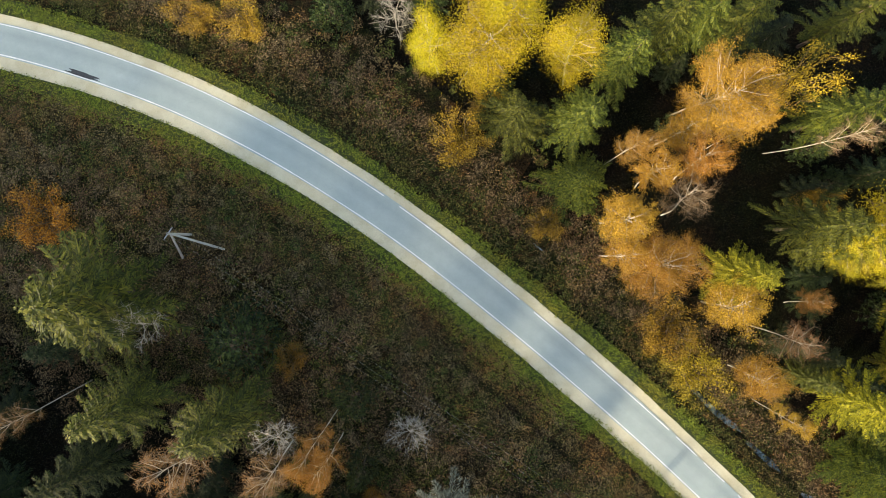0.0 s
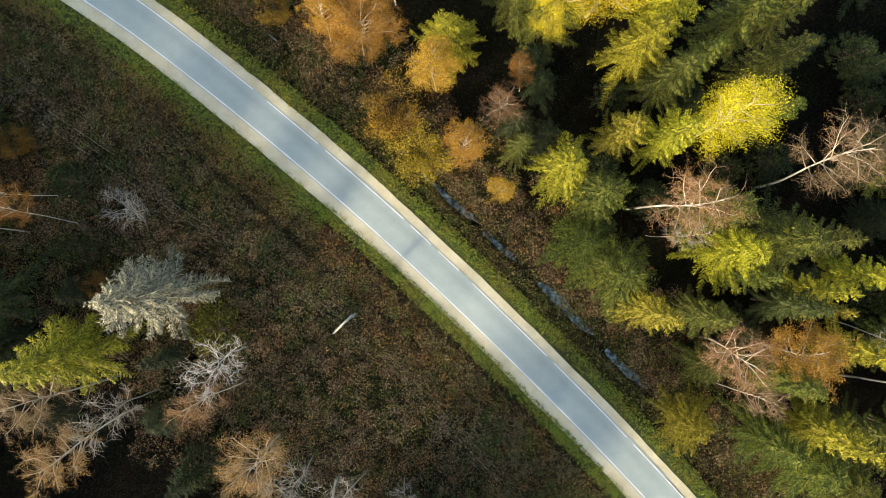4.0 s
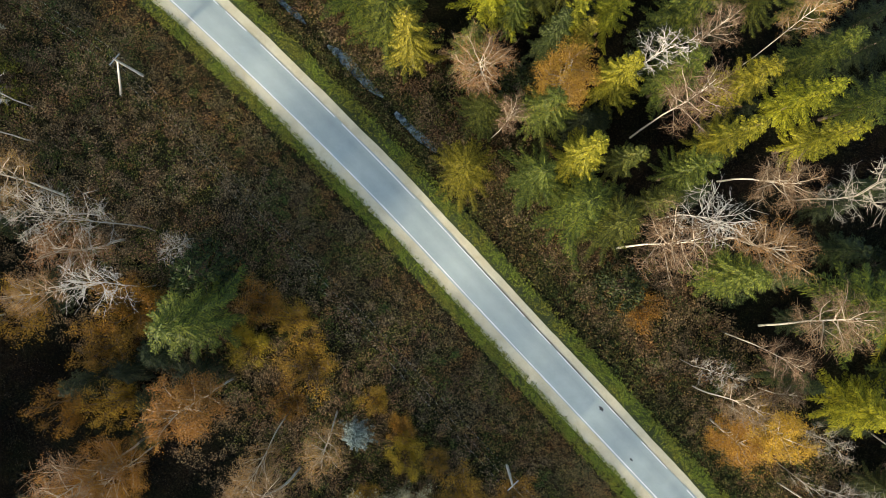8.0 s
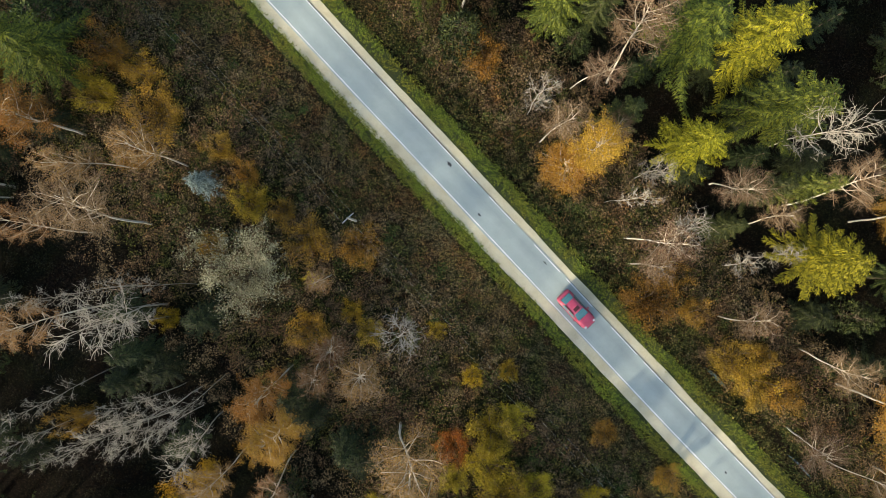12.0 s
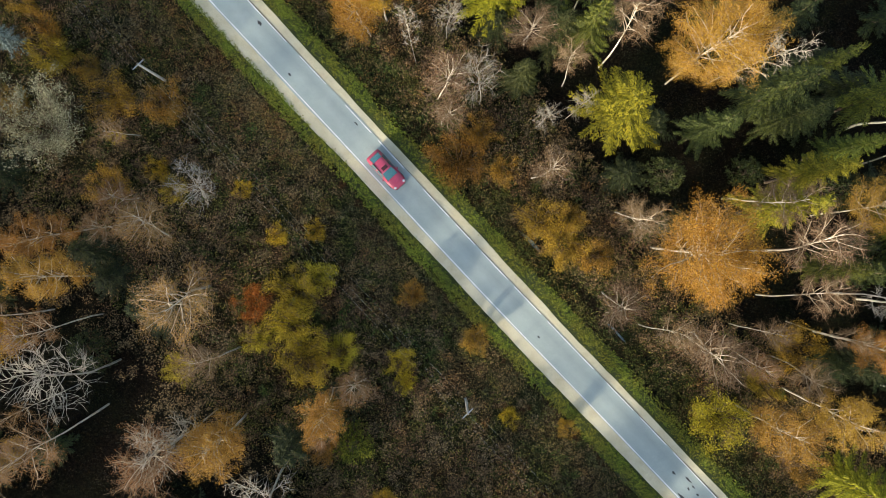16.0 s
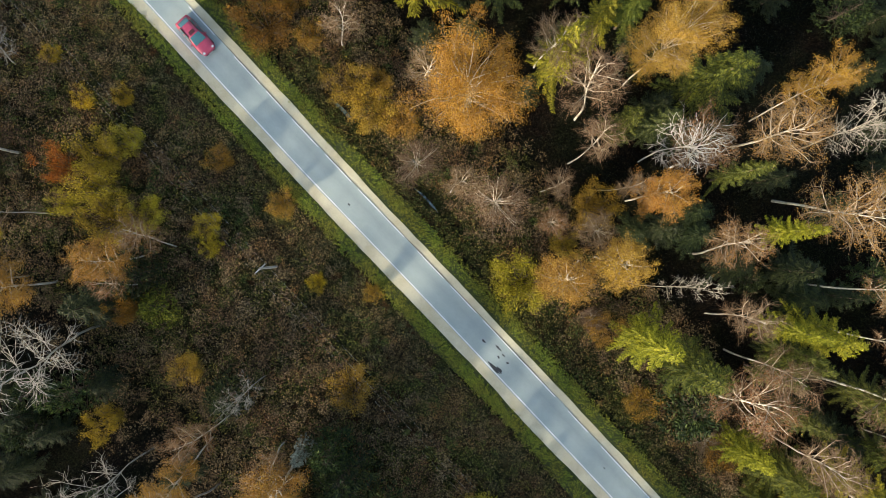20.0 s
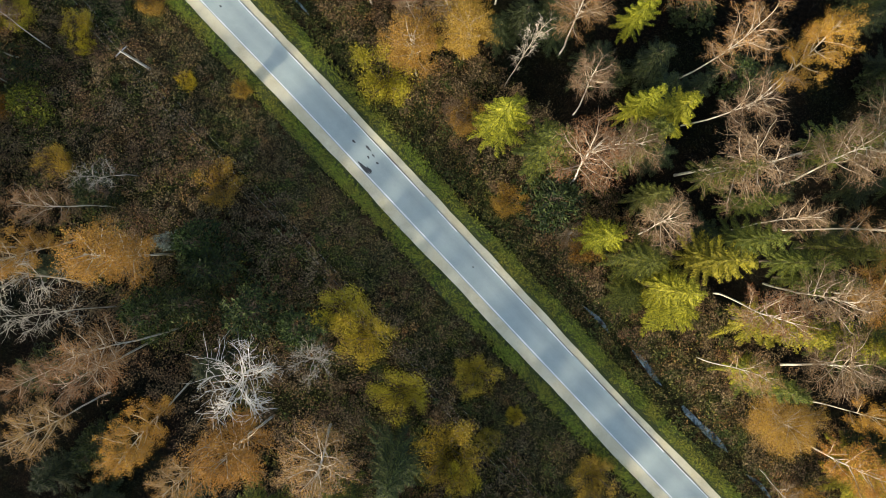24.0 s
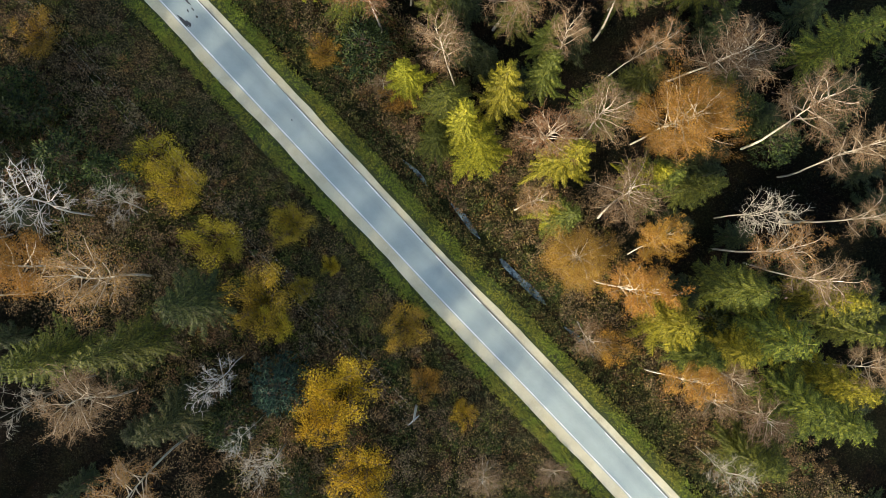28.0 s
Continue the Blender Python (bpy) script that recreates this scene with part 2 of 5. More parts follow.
ASPHALT = asphalt()
SAND = speckled("sandy_gravel", (0.48, 0.44, 0.31), (0.78, 0.725, 0.535), 22.0, (0.78, 0.74, 0.66), 0.5)
PAINT = speckled("worn_white_paint", (0.76, 0.77, 0.77), (0.9, 0.9, 0.89), 6.0, (0.78, 0.79, 0.79), 0.8, 0.6)
TAR = speckled("tar_patch", (0.02, 0.022, 0.025), (0.07, 0.075, 0.08), 9.0, (0.6, 0.6, 0.6), 1.0, 0.6)
CRACK = speckled("crumbled_edge", (0.06, 0.045, 0.035), (0.3, 0.25, 0.2), 3.0, (0.5, 0.45, 0.4), 0.7)
SOIL = ground_material()
VERGE = speckled("mossy_grass_base", (0.012, 0.02, 0.005), (0.06, 0.08, 0.016), 6.0, (0.5, 0.55, 0.4), 0.3)
GRASS = scrub_material("verge_grass", [(0.0, (0.03, 0.045, 0.008)), (0.5, (0.13, 0.195, 0.024)), (1.0, (0.42, 0.48, 0.06))],
                       [(0.0, (0.035, 0.042, 0.008)), (0.5, (0.16, 0.175, 0.024)), (1.0, (0.46, 0.42, 0.06))], 0.25)
WEEDS = scrub_material("dry_weeds", [(0.0, (0.006, 0.004, 0.002)), (0.5, (0.05, 0.035, 0.013)), (0.85, (0.165, 0.112, 0.038)), (1.0, (0.4, 0.27, 0.1))],
                       [(0.0, (0.008, 0.012, 0.003)), (0.5, (0.045, 0.058, 0.01)), (0.85, (0.14, 0.15, 0.028)), (1.0, (0.36, 0.32, 0.06))], 0.22)
BRUSH = scrub_material("leafless_brush", [(0.0, (0.02, 0.01, 0.005)), (0.5, (0.1, 0.057, 0.026)), (1.0, (0.27, 0.165, 0.08))],
                       [(0.0, (0.03, 0.022, 0.01)), (0.5, (0.13, 0.092, 0.044)), (1.0, (0.3, 0.225, 0.125))], 0.3)
SCRUB = litter_material()
BRACKEN = scrub_material("rust_bracken", [(0.0, (0.045, 0.02, 0.008)), (0.5, (0.17, 0.082, 0.026)), (1.0, (0.42, 0.235, 0.075))],
                         [(0.0, (0.04, 0.033, 0.014)), (0.5, (0.15, 0.115, 0.05)), (1.0, (0.36, 0.28, 0.14))], 0.3)
STRAW = scrub_material("pale_straw", [(0.0, (0.04, 0.03, 0.018)), (0.5, (0.17, 0.105, 0.045)), (1.0, (0.44, 0.31, 0.15))],
                       [(0.0, (0.02, 0.024, 0.01)), (0.5, (0.075, 0.082, 0.03)), (1.0, (0.24, 0.22, 0.1))], 0.3)
LOWGREEN = scrub_material("dark_bramble", [(0.0, (0.015, 0.03, 0.008)), (0.5, (0.05, 0.085, 0.018)), (1.0, (0.13, 0.17, 0.035))],
                          [(0.0, (0.02, 0.022, 0.006)), (0.5, (0.07, 0.07, 0.016)), (1.0, (0.19, 0.17, 0.04))], 0.35)

# Weed and litter colours lowered so that they hold the wood's shade.
SHADE_LITTER = scrub_material("shade_toned_litter", [(0.0, (0.003, 0.004, 0.002)), (0.6, (0.012, 0.014, 0.006)), (1.0, (0.04, 0.04, 0.016))],
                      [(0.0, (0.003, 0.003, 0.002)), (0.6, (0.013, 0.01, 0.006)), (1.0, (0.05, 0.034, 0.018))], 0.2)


def water_material():
    m, n, l, b = material("ditch_water", 0.06)
    f = noise_at(n, l, 1.4, 5.0, 0.7)
    # The blue end of the ramp paints the reflected sky into the water.
    l.new(ramp(n, l, f, [(0.4, (0.015, 0.022, 0.026)), (0.66, (0.2, 0.29, 0.34))]), b.inputs["Base Color"])
    l.new(ramp(n, l, f, [(0.45, (0.05, 0.05, 0.05)), (0.6, (0.4, 0.4, 0.4))]), b.inputs["Roughness"])
    relief(n, l, b, noise_at(n, l, 5.0, 3.0), 0.5, 0.03)
    return m


WATER = water_material()


# ---- meshes ----
def mesh_of(name, verts, faces, mat, smooth=False):
    me = bpy.data.meshes.new(name)
    me.from_pydata([tuple(v) for v in verts], [], faces)
    if mat:
        me.materials.append(mat)
    if smooth:
        me.polygons.foreach_set("use_smooth", [True] * len(me.polygons))
    me.update()
    return me


def mesh_big(name, verts, size, mat):
    """A mesh of loose polygons with size corners each, from an array of corners."""
    v = np.asarray(verts, dtype=np.float32).reshape(-1, 3)
    n = len(v)
    me = bpy.data.meshes.new(name)
    me.vertices.add(n)
    me.vertices.foreach_set("co", v.ravel())
    me.loops.add(n)
    me.loops.foreach_set("vertex_index", np.arange(n, dtype=np.int32))
    me.polygons.add(n // size)
    me.polygons.foreach_set("loop_start", np.arange(0, n, size, dtype=np.int32))
    me.update(calc_edges=True)
    me.materials.append(mat)
    return me


def part(name, bm, mat, parent, label=""):
    me = bpy.data.meshes.new(name)
    bm.to_mesh(me)
    bm.free()
    me.materials.append(mat)
    ob = new(name, me)
    ob.parent = parent
    return tagged(ob, label)


def tube(verts, faces, pts, radii, sides):
    """Adds a tapered tube along pts."""
    base = len(verts)
    for i, p in enumerate(pts):
        a = pts[min(i + 1, len(pts) - 1)] - pts[max(i - 1, 0)]
        a = a / (np.linalg.norm(a) + 1e-9)
        u = np.cross(a, (0.31, 0.87, 0.38))
        u /= np.linalg.norm(u) + 1e-9
        w = np.cross(a, u)
        for k in range(sides):
            q = 2 * math.pi * k / sides
            verts.append(p + radii[i] * (math.cos(q) * u + math.sin(q) * w))
    for i in range(len(pts) - 1):
        for k in range(sides):
            k2 = (k + 1) % sides
            faces.append((base + i * sides + k, base + i * sides + k2, base + (i + 1) * sides + k2, base + (i + 1) * sides + k))
    faces.append(tuple(base + (len(pts) - 1) * sides + k for k in range(sides)))


def leaf_cards(rng, centres, low, high, flat=0.5):
    """Small pointed leaves round the centres, every one turned its own way."""
    n = len(centres)
    nrm = rng.normal(size=(n, 3))
    nrm[:, 2] = np.abs(nrm[:, 2]) + flat
    nrm /= np.linalg.norm(nrm, axis=1)[:, None]
    u = np.cross(nrm, rng.normal(size=(n, 3)))
    u /= np.linalg.norm(u, axis=1)[:, None]
    w = np.cross(nrm, u)
    s = rng.uniform(low, high, (n, 1))
    c = np.asarray(centres)
    return np.stack([c - u * s * 0.5 - w * s * 0.5, c + u * s * 0.75, c - u * s * 0.5 + w * s * 0.5], 1)


def grown(rng, start, heading, length, steps, rise, wander):
    pts, p, d = [np.array(start, float)], np.array(start, float), np.array(heading, float)
    for _ in range(steps):
        d = d + rng.normal(size=3) * wander + np.array((0, 0, rise))
        d /= np.linalg.norm(d)
        p = p + d * length / steps
        pts.append(p.copy())
    return pts


# every kind of plant is grown a few times over and then set out by place, height and width
KINDS = {}


def grow_birch(key, seed, h, r, limbs, leaves, leaf, bark, limb_bark, twig, first=0.32, clump=0.3, twiglets=7, tidy=0.5, sway=0.05, apart=False, thick=1.0, slim=1.0):
    rng = np.random.default_rng(seed)
    tv, tf, sets = [], [], []
    trunk = grown(rng, (0, 0, 0), (rng.normal() * sway, rng.normal() * sway, 1), h * 0.95, 9, 0.12, sway)
    tube(tv, tf, trunk, np.linspace(0.1, 0.02, 10) * thick, 7)
    spots = []
    for i in range(limbs):
        f = first + (0.97 - first) * (i + rng.uniform(0, 0.8)) / limbs
        k = min(int(f * 9), 8)
        p = trunk[k] + (trunk[k + 1] - trunk[k]) * (f * 9 - k)
        a = i * 2.4 + rng.uniform(-0.5, 0.5)
        prof = math.sin(math.pi * min(1.0, (f - first) / (1.02 - first) * 0.80 + 0.17)) ** 0.7
        length = r * 1.15 * prof * rng.uniform(0.75, 1.15)
        up = 0.35 + 1.0 * f
        limb = grown(rng, p, (math.cos(a), math.sin(a), up), length * 1.25, 5, 0.05, 0.12)
        rad = (0.036 + 0.045 * prof * (1.15 - f)) * slim
        bv, bf = ([], []) if apart or not sets else sets[-1][:2]
        if apart or not sets:
            sets.append([bv, bf, []])
        mark = len(bf)
        tube(bv, bf, limb, np.linspace(rad, 0.014, 6), 4)
        sets[-1][2] += [0] * (len(bf) - mark)
        mark = len(bf)
        for j in range(twiglets):
            g = rng.uniform(0.25, 1.0)
            k2 = min(int(g * 5), 4)
            q = limb[k2] + (limb[k2 + 1] - limb[k2]) * (g * 5 - k2)
            b = a + rng.choice((-1, 1)) * rng.uniform(0.3, 1.2)
            t2 = grown(rng, q, (math.cos(b), math.sin(b), rng.uniform(0.0, 0.8)), rng.uniform(0.5, 1.15) * max(0.6, length * 0.42), 3, -0.06, 0.16)
            tube(bv, bf, t2, (0.017, 0.013, 0.01, 0.006), 3)
            spots += [(t2[m] + t2[m + 1]) / 2 for m in range(3)] + [t2[3]]
            for _ in range(2):
                t3 = grown(rng, t2[rng.integers(1, 4)], (math.cos(b + rng.normal()), math.sin(b + rng.normal()), rng.uniform(-0.3, 0.6)), rng.uniform(0.35, 0.8), 2, -0.1, 0.2)
                tube(bv, bf, t3, (0.011, 0.009, 0.005), 3)
                spots += [t3[1], t3[2]]
        sets[-1][2] += [1] * (len(bf) - mark)
    meshes = [("trunk", mesh_of(key + "_trunk", tv, tf, bark, True))]
    reach = [math.hypot(v[0], v[1]) for v in tv]
    for bv, bf, which in sets:
        me = mesh_of(key + "_limb", bv, bf, limb_bark, True)
        me.materials.append(twig)
        me.polygons.foreach_set("material_index", which)
        meshes.append(("limb" if apart else "branchwork", me))
        reach += [math.hypot(v[0], v[1]) for v in bv]
    r = float(np.percentile(reach, 93))
    if leaves:
        spots = np.array(spots)
        weight = rng.uniform(0.1, 1, len(spots)) ** 2
        c = spots[rng.choice(len(spots), leaves, p=weight / weight.sum())] + rng.normal(size=(leaves, 3)) * clump
        r = float(np.percentile(np.hypot(c[:, 0], c[:, 1]), 92))
        meshes.append(("crown", mesh_big(key + "_crown", leaf_cards(rng, c, leaf * 0.6, leaf * 1.3, tidy), 3, LEAF["birch_gold"])))
    KINDS.setdefault(key, []).append((h, r, meshes))


def boughs(rng, h, r, whorls, per, sag, full, first, fine=3):
    """Whorls of separate boughs, each a tapering frond of hanging side twigs set with short sprays, with air between the boughs."""
    tri = []
    lobes = rng.uniform(0, 2 * math.pi, 3)
    for i in range(whorls):
        f = first + (0.985 - first) * (i / (whorls - 1)) ** 0.92
        reach = r * ((1.02 - f) / (1.02 - first)) ** 0.72 * 1.08 + 0.12
        n = per if f < 0.82 else max(5, per - 1)
        for j in range(n):
            a = 2 * math.pi * (j + rng.uniform(-0.32, 0.32)) / n + i * 1.37
            uneven = 1.0 + 0.13 * math.sin(2 * a + lobes[0]) + 0.1 * math.sin(3 * a + lobes[1] + 4 * f)
            ln = reach * rng.uniform(0.68, 1.16) * uneven
            out, side = np.array((math.cos(a), math.sin(a), 0)), np.array((-math.sin(a), math.cos(a), 0))
            root = np.array((0, 0, f * h + rng.uniform(-0.25, 0.25)))
            tilt, droop, bend = 0.85 * f ** 3.5 - 0.05, sag * rng.uniform(0.7, 1.3) * (1 - 0.6 * f), rng.normal() * 0.12
            steps = max(4, int(ln * 8.5 * full))
            way = (np.arange(steps) + rng.uniform(0, 0.9, steps)) / steps * 0.9 + 0.1
            wide = (0.16 + 0.22 * ln ** 0.75) * rng.uniform(0.75, 1.2)

            def at(q):
                q = np.asarray(q)[:, None]
                return root + out * q * ln + side * bend * ln * q * q + np.array((0, 0, 1)) * ln * (tilt * q - droop * q * q + 0.2 * q ** 4)
            spine = at([0, 0.35, 0.7, 1.06])
            for m in range(3):
                tri.append(np.array([[spine[m] - side * 0.04, spine[m + 1], spine[m] + side * 0.04]]))
            p = np.repeat(at(way), 2, 0)
            shape = np.repeat(np.minimum(1.0, 0.35 + 2.2 * way) * (1.12 - way) ** 0.75, 2)
            k = len(p)
            sg = np.tile((-1.0, 1.0), steps)[:, None]
            d = out * rng.uniform(0.55, 1.0, (k, 1)) + side * sg * 0.75 + np.array((0, 0, 1)) * rng.uniform(-0.75, -0.15, (k, 1))
            d /= np.linalg.norm(d, axis=1)[:, None]
            tl = (wide * shape * rng.uniform(0.65, 1.3, k) + 0.06)[:, None]
            for m in range(fine):
                go = d + rng.normal(size=(k, 3)) * (0.16 if fine > 1 else 0.0)
                go /= np.linalg.norm(go, axis=1)[:, None]
                base = p + d * tl * (m / fine) + rng.normal(size=(k, 3)) * 0.03
                w = np.cross(go, (0, 0, 1.0)) * 0.04 * rng.uniform(0.8, 1.5, (k, 1)) * (1.0 if fine > 1 else 2.0)
                ext = np.minimum(tl, tl / fine + 0.13) if fine > 1 else tl
                tri.append(np.stack([base - w, base + go * ext, base + w], 1))
    return np.concatenate(tri)


def grow_spruce(key, seed, h, r, whorls, per, sag, full=1.0, first=0.26):
    rng = np.random.default_rng(seed)
    tv, tf = [], []
    tube(tv, tf, grown(rng, (0, 0, 0), (0, 0, 1), h, 8, 0.2, 0.012), np.linspace(0.2, 0.015, 9), 7)
    crown = mesh_big(key + "_crown", boughs(rng, h, r, whorls, per, sag, full, first), 3, LEAF["spruce_green"])
    KINDS.setdefault(key, []).append((h, r, [("trunk", mesh_of(key + "_trunk", tv, tf, BARK_SPRUCE, True)), ("crown", crown)]))


def grow_bush(key, seed, h, r, stems, leaves, leaf, clump, needles=False):
    """A bush or a small pine: stems from one foot, leaves or needle tufts in uneven clumps."""
    rng = np.random.default_rng(seed)
    tv, tf, spots = [], [], []
    for i in range(stems):
        a = i * 2.4 + rng.uniform(-0.4, 0.4)
        lean = rng.uniform(0.15, 1.1) * (1 if stems > 2 else 0.1)
        st = grown(rng, (0.12 * math.cos(a), 0.12 * math.sin(a), 0), (math.cos(a) * lean, math.sin(a) * lean, 1), h * rng.uniform(0.75, 1.0), 5, 0.03, 0.1)
        k = r / max(0.2, np.hypot(st[-1][0], st[-1][1])) if stems > 2 else 1.0
        for q in st:
            q[:2] *= min(k * rng.uniform(0.55, 0.95), 1.6)
        tube(tv, tf, st, np.linspace(0.045, 0.012, 6), 4)
        for j in range(7):
            g = rng.integers(1, 6)
            b = a + rng.normal() * 1.1
            t2 = grown(rng, st[g], (math.cos(b), math.sin(b), rng.uniform(-0.1, 0.8)), rng.uniform(0.3, 0.55) * r, 3, -0.04, 0.18)
            tube(tv, tf, t2, (0.016, 0.012, 0.009, 0.005), 3)
            spots += [t2[1], t2[2], t2[3]]
    spots = np.array(spots)
    weight = rng.uniform(0.05, 1, len(spots)) ** 2
    c = spots[rng.choice(len(spots), leaves, p=weight / weight.sum())] + rng.normal(size=(leaves, 3)) * clump
    c[:, 2] = np.maximum(c[:, 2], 0.1)
    r = float(np.percentile(np.hypot(c[:, 0], c[:, 1]), 92))
    h = float(np.percentile(c[:, 2], 97))
    meshes = [("stemwork", mesh_of(key + "_stems", tv, tf, BARK_SHRUB, True)), ("crown", mesh_big(key + "_crown", leaf_cards(rng, c, leaf * 0.6, leaf * 1.3, 0.3), 3, LEAF["shrub_ochre"]))]
    KINDS.setdefault(key, []).append((h, r, meshes))


def grow_pine(key, seed, h, r, tufts):
    """A broad young conifer: tufts of short needle cards on up-turned branch ends."""
    rng = np.random.default_rng(seed)
    tv, tf, quads = [], [], []
    tube(tv, tf, grown(rng, (0, 0, 0), (0, 0, 1), h * 0.95, 6, 0.2, 0.03), np.linspace(0.13, 0.02, 7), 6)
    for i in range(tufts):
        f = rng.uniform(0.08, 1.0)
        a = rng.uniform(0, 2 * math.pi)
        reach = r * math.sqrt(max(0.02, 1.0 - f ** 1.8)) * rng.uniform(0.45, 1.05)
        p = np.array((math.cos(a) * reach, math.sin(a) * reach, f * h * 0.95))
        if i % 3 == 0:
            tube(tv, tf, [np.array((0, 0, max(0.1, p[2] - reach * 0.4))), p * (0.5, 0.5, 1) - (0, 0, reach * 0.15), p], (0.03, 0.02, 0.012), 3)
        for _ in range(13):
            d = rng.normal(size=3) + np.array((math.cos(a) * 0.8, math.sin(a) * 0.8, 0.7))
            d /= np.linalg.norm(d)
            ln = rng.uniform(0.22, 0.48)
            w = np.cross(d, rng.normal(size=3))
            w *= 0.065 / (np.linalg.norm(w) + 1e-9)
            q = p + rng.normal(size=3) * 0.12
            quads.append((q, q + d * ln * 0.5 - w, q + d * ln, q + d * ln * 0.5 + w))
    meshes = [("trunk", mesh_of(key + "_trunk", tv, tf, BARK_SPRUCE, True)), ("crown", mesh_big(key + "_crown", np.array(quads), 4, LEAF["pine_dark"]))]
    KINDS.setdefault(key, []).append((h, r, meshes))


for s in range(4):
    grow_birch("birch", 11 + s, 15, 2.0, 20, 19000, 0.066, BARK_BIRCH, BARK_LIMB, BARK_TWIG, first=0.42, clump=0.17)
    grow_birch("bare_birch", 31 + s, 16, 2.1, 18, 7500, 0.056, BARK_BIRCH, BARK_LIMB, BARK_TWIG, first=0.52, clump=0.12, twiglets=12, apart=True, slim=0.75)
for s in range(2):
    grow_birch("broad_birch", 41 + s, 16, 3.4, 36, 62000, 0.056, BARK_BIRCH, BARK_LIMB, BARK_TWIG, first=0.42, clump=0.22, twiglets=10)
for s in range(3):
    grow_birch("dead_tree", 51 + s, 14, 2.0, 17, 0, 0.1, BARK_DEAD, BARK_DEAD, BARK_DEAD, first=0.38, twiglets=9, sway=0.08, apart=True, thick=0.7, slim=0.4)
    grow_birch("aspen", 61 + s, 15, 2.2, 22, 24000, 0.062, BARK_BIRCH, BARK_LIMB, BARK_TWIG, clump=0.34)
for s in range(6):
    grow_spruce("spruce", 71 + s, 16, 2.7, 15 + s % 3, 7, 0.32 + 0.06 * s, first=0.26)
for s in range(2):
    grow_spruce("young_spruce", 81 + s, 7, 2.0, 10, 7, 0.4, 0.9, 0.06)
for s in range(4):
    grow_bush("shrub", 91 + s, 3.4, 1.9, 11, 8000, 0.07, 0.2)
grow_bush("willow", 97, 8, 3.8, 20, 15000, 0.085, 0.26)
for s in range(3):
    grow_pine("pine", 101 + s, 7, 2.6, 230)

LEAFY = {
    "gold": "birch tree thick with golden yellow autumn leaves", "orange": "birch tree with bright orange autumn leaves and pale trunk",
    "amber": "birch tree with thinning amber leaves on pale limbs",
}
BARE = {"tan": "almost leafless birch with pale limbs and tan twigs", "russet": "birch with pale limbs and sparse russet leaves"}
SHRUBS = {
    "ochre": "low shrub with sparse ochre brown autumn leaves", "gold": "spreading shrub with dense golden yellow leaves", "orange": "low shrub with orange red autumn leaves",
    "olive": "low rounded shrub with olive yellow leaves", "lime": "leafy shrub with lime yellow leaves", "yellow": "small shrub with bright yellow leaves",
}
CONIFERS = {"blue": "small pale blue green spruce among brown shrubs", "dark": "dense spruce with long drooping branches, darkened with painted shade", "green": "tall green spruce with drooping feathery branches", "lime": "tall spruce, sunlight painted into its yellow green branches", "pale": "dead spruce covered in pale grey lichen",
            "dim": "young spruce between taller trees, shade painted into its needles"}
PINES = {"dark": "dark green bushy young conifer in the undergrowth", "fresh": "bushy young pine with fresh green needles",
         "blue": "pale blue grey young conifer among shrubs", "teal": "broad dark teal green young conifer"}
made = 0


def plant(key, name, x, y, h, r, leaf, label, category, group, bark=None):
    global made
    made += 1
    rng = random.Random(made * 7919)
    h0, r0, meshes = KINDS[key][rng.randrange(len(KINDS[key]))]
    thing = new(name)
    thing.empty_display_size = 0.3
    lean = 0.0 if key in ("spruce", "young_spruce", "pine", "shrub", "willow") else rng.uniform(0, 4)
    thing.matrix_world = pose(x, y, ground_z(x, y) - 0.03, lean, 0, rng.uniform(0, 360)) @ Matrix.Diagonal((r / r0, r / r0, h / h0, 1))
    for pn, me in meshes:
        ob = new(pn, me)
        ob.parent = thing
        swap = LEAF.get(leaf) if pn == "crown" else bark
        if swap:
            for slot in ob.material_slots:
                slot.link = "OBJECT"
                slot.material = swap
    return tagged(thing, label, category, group)


def birch(x, y, h, r, hue):
    plant("broad_birch" if r > 2.9 else "birch", "birch_tree", x, y, h, r, "birch_" + hue, LEAFY[hue], "birch tree", "leafy birches")


def bare_birch(x, y, h, r, hue):
    plant("bare_birch", "birch_tree", x, y, h, r, "bare_" + hue, BARE[hue], "birch tree", "thin birches")


def dead_tree(x, y, h, r, hue):
    plant("dead_tree", "bare_tree", x, y, h, r, "", "leafless grey tree with bare crooked limbs" if hue == "grey" else "large leafless tree with bleached white limbs",
          "bare tree", "bare trees", BARK_WHITE if hue == "white" else None)


def aspen(x, y, h, r, hue):
    plant("aspen", "aspen_tree", x, y, h, r, "aspen_" + hue, "broad aspen tree with dense lime yellow leaves", "tree", "aspens")


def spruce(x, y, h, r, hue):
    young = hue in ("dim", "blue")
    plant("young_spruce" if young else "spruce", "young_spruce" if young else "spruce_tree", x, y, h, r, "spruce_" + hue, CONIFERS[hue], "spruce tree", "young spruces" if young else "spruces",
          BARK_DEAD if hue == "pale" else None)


def pine(x, y, h, r, hue):
    plant("pine", "young_conifer", x, y, h, r, "pine_" + hue, PINES[hue], "conifer", "young conifers")


def shrub(x, y, h, r, hue):
    plant("shrub", "shrub", x, y, h, r, "shrub_" + hue, SHRUBS[hue], "shrub", "roadside shrubs")


def willow(x, y, h, r, hue):
    plant("willow", "willow_bush", x, y, h, r, "willow_" + hue, "large pale grey green willow bush losing its leaves", "willow", "roadside shrubs")


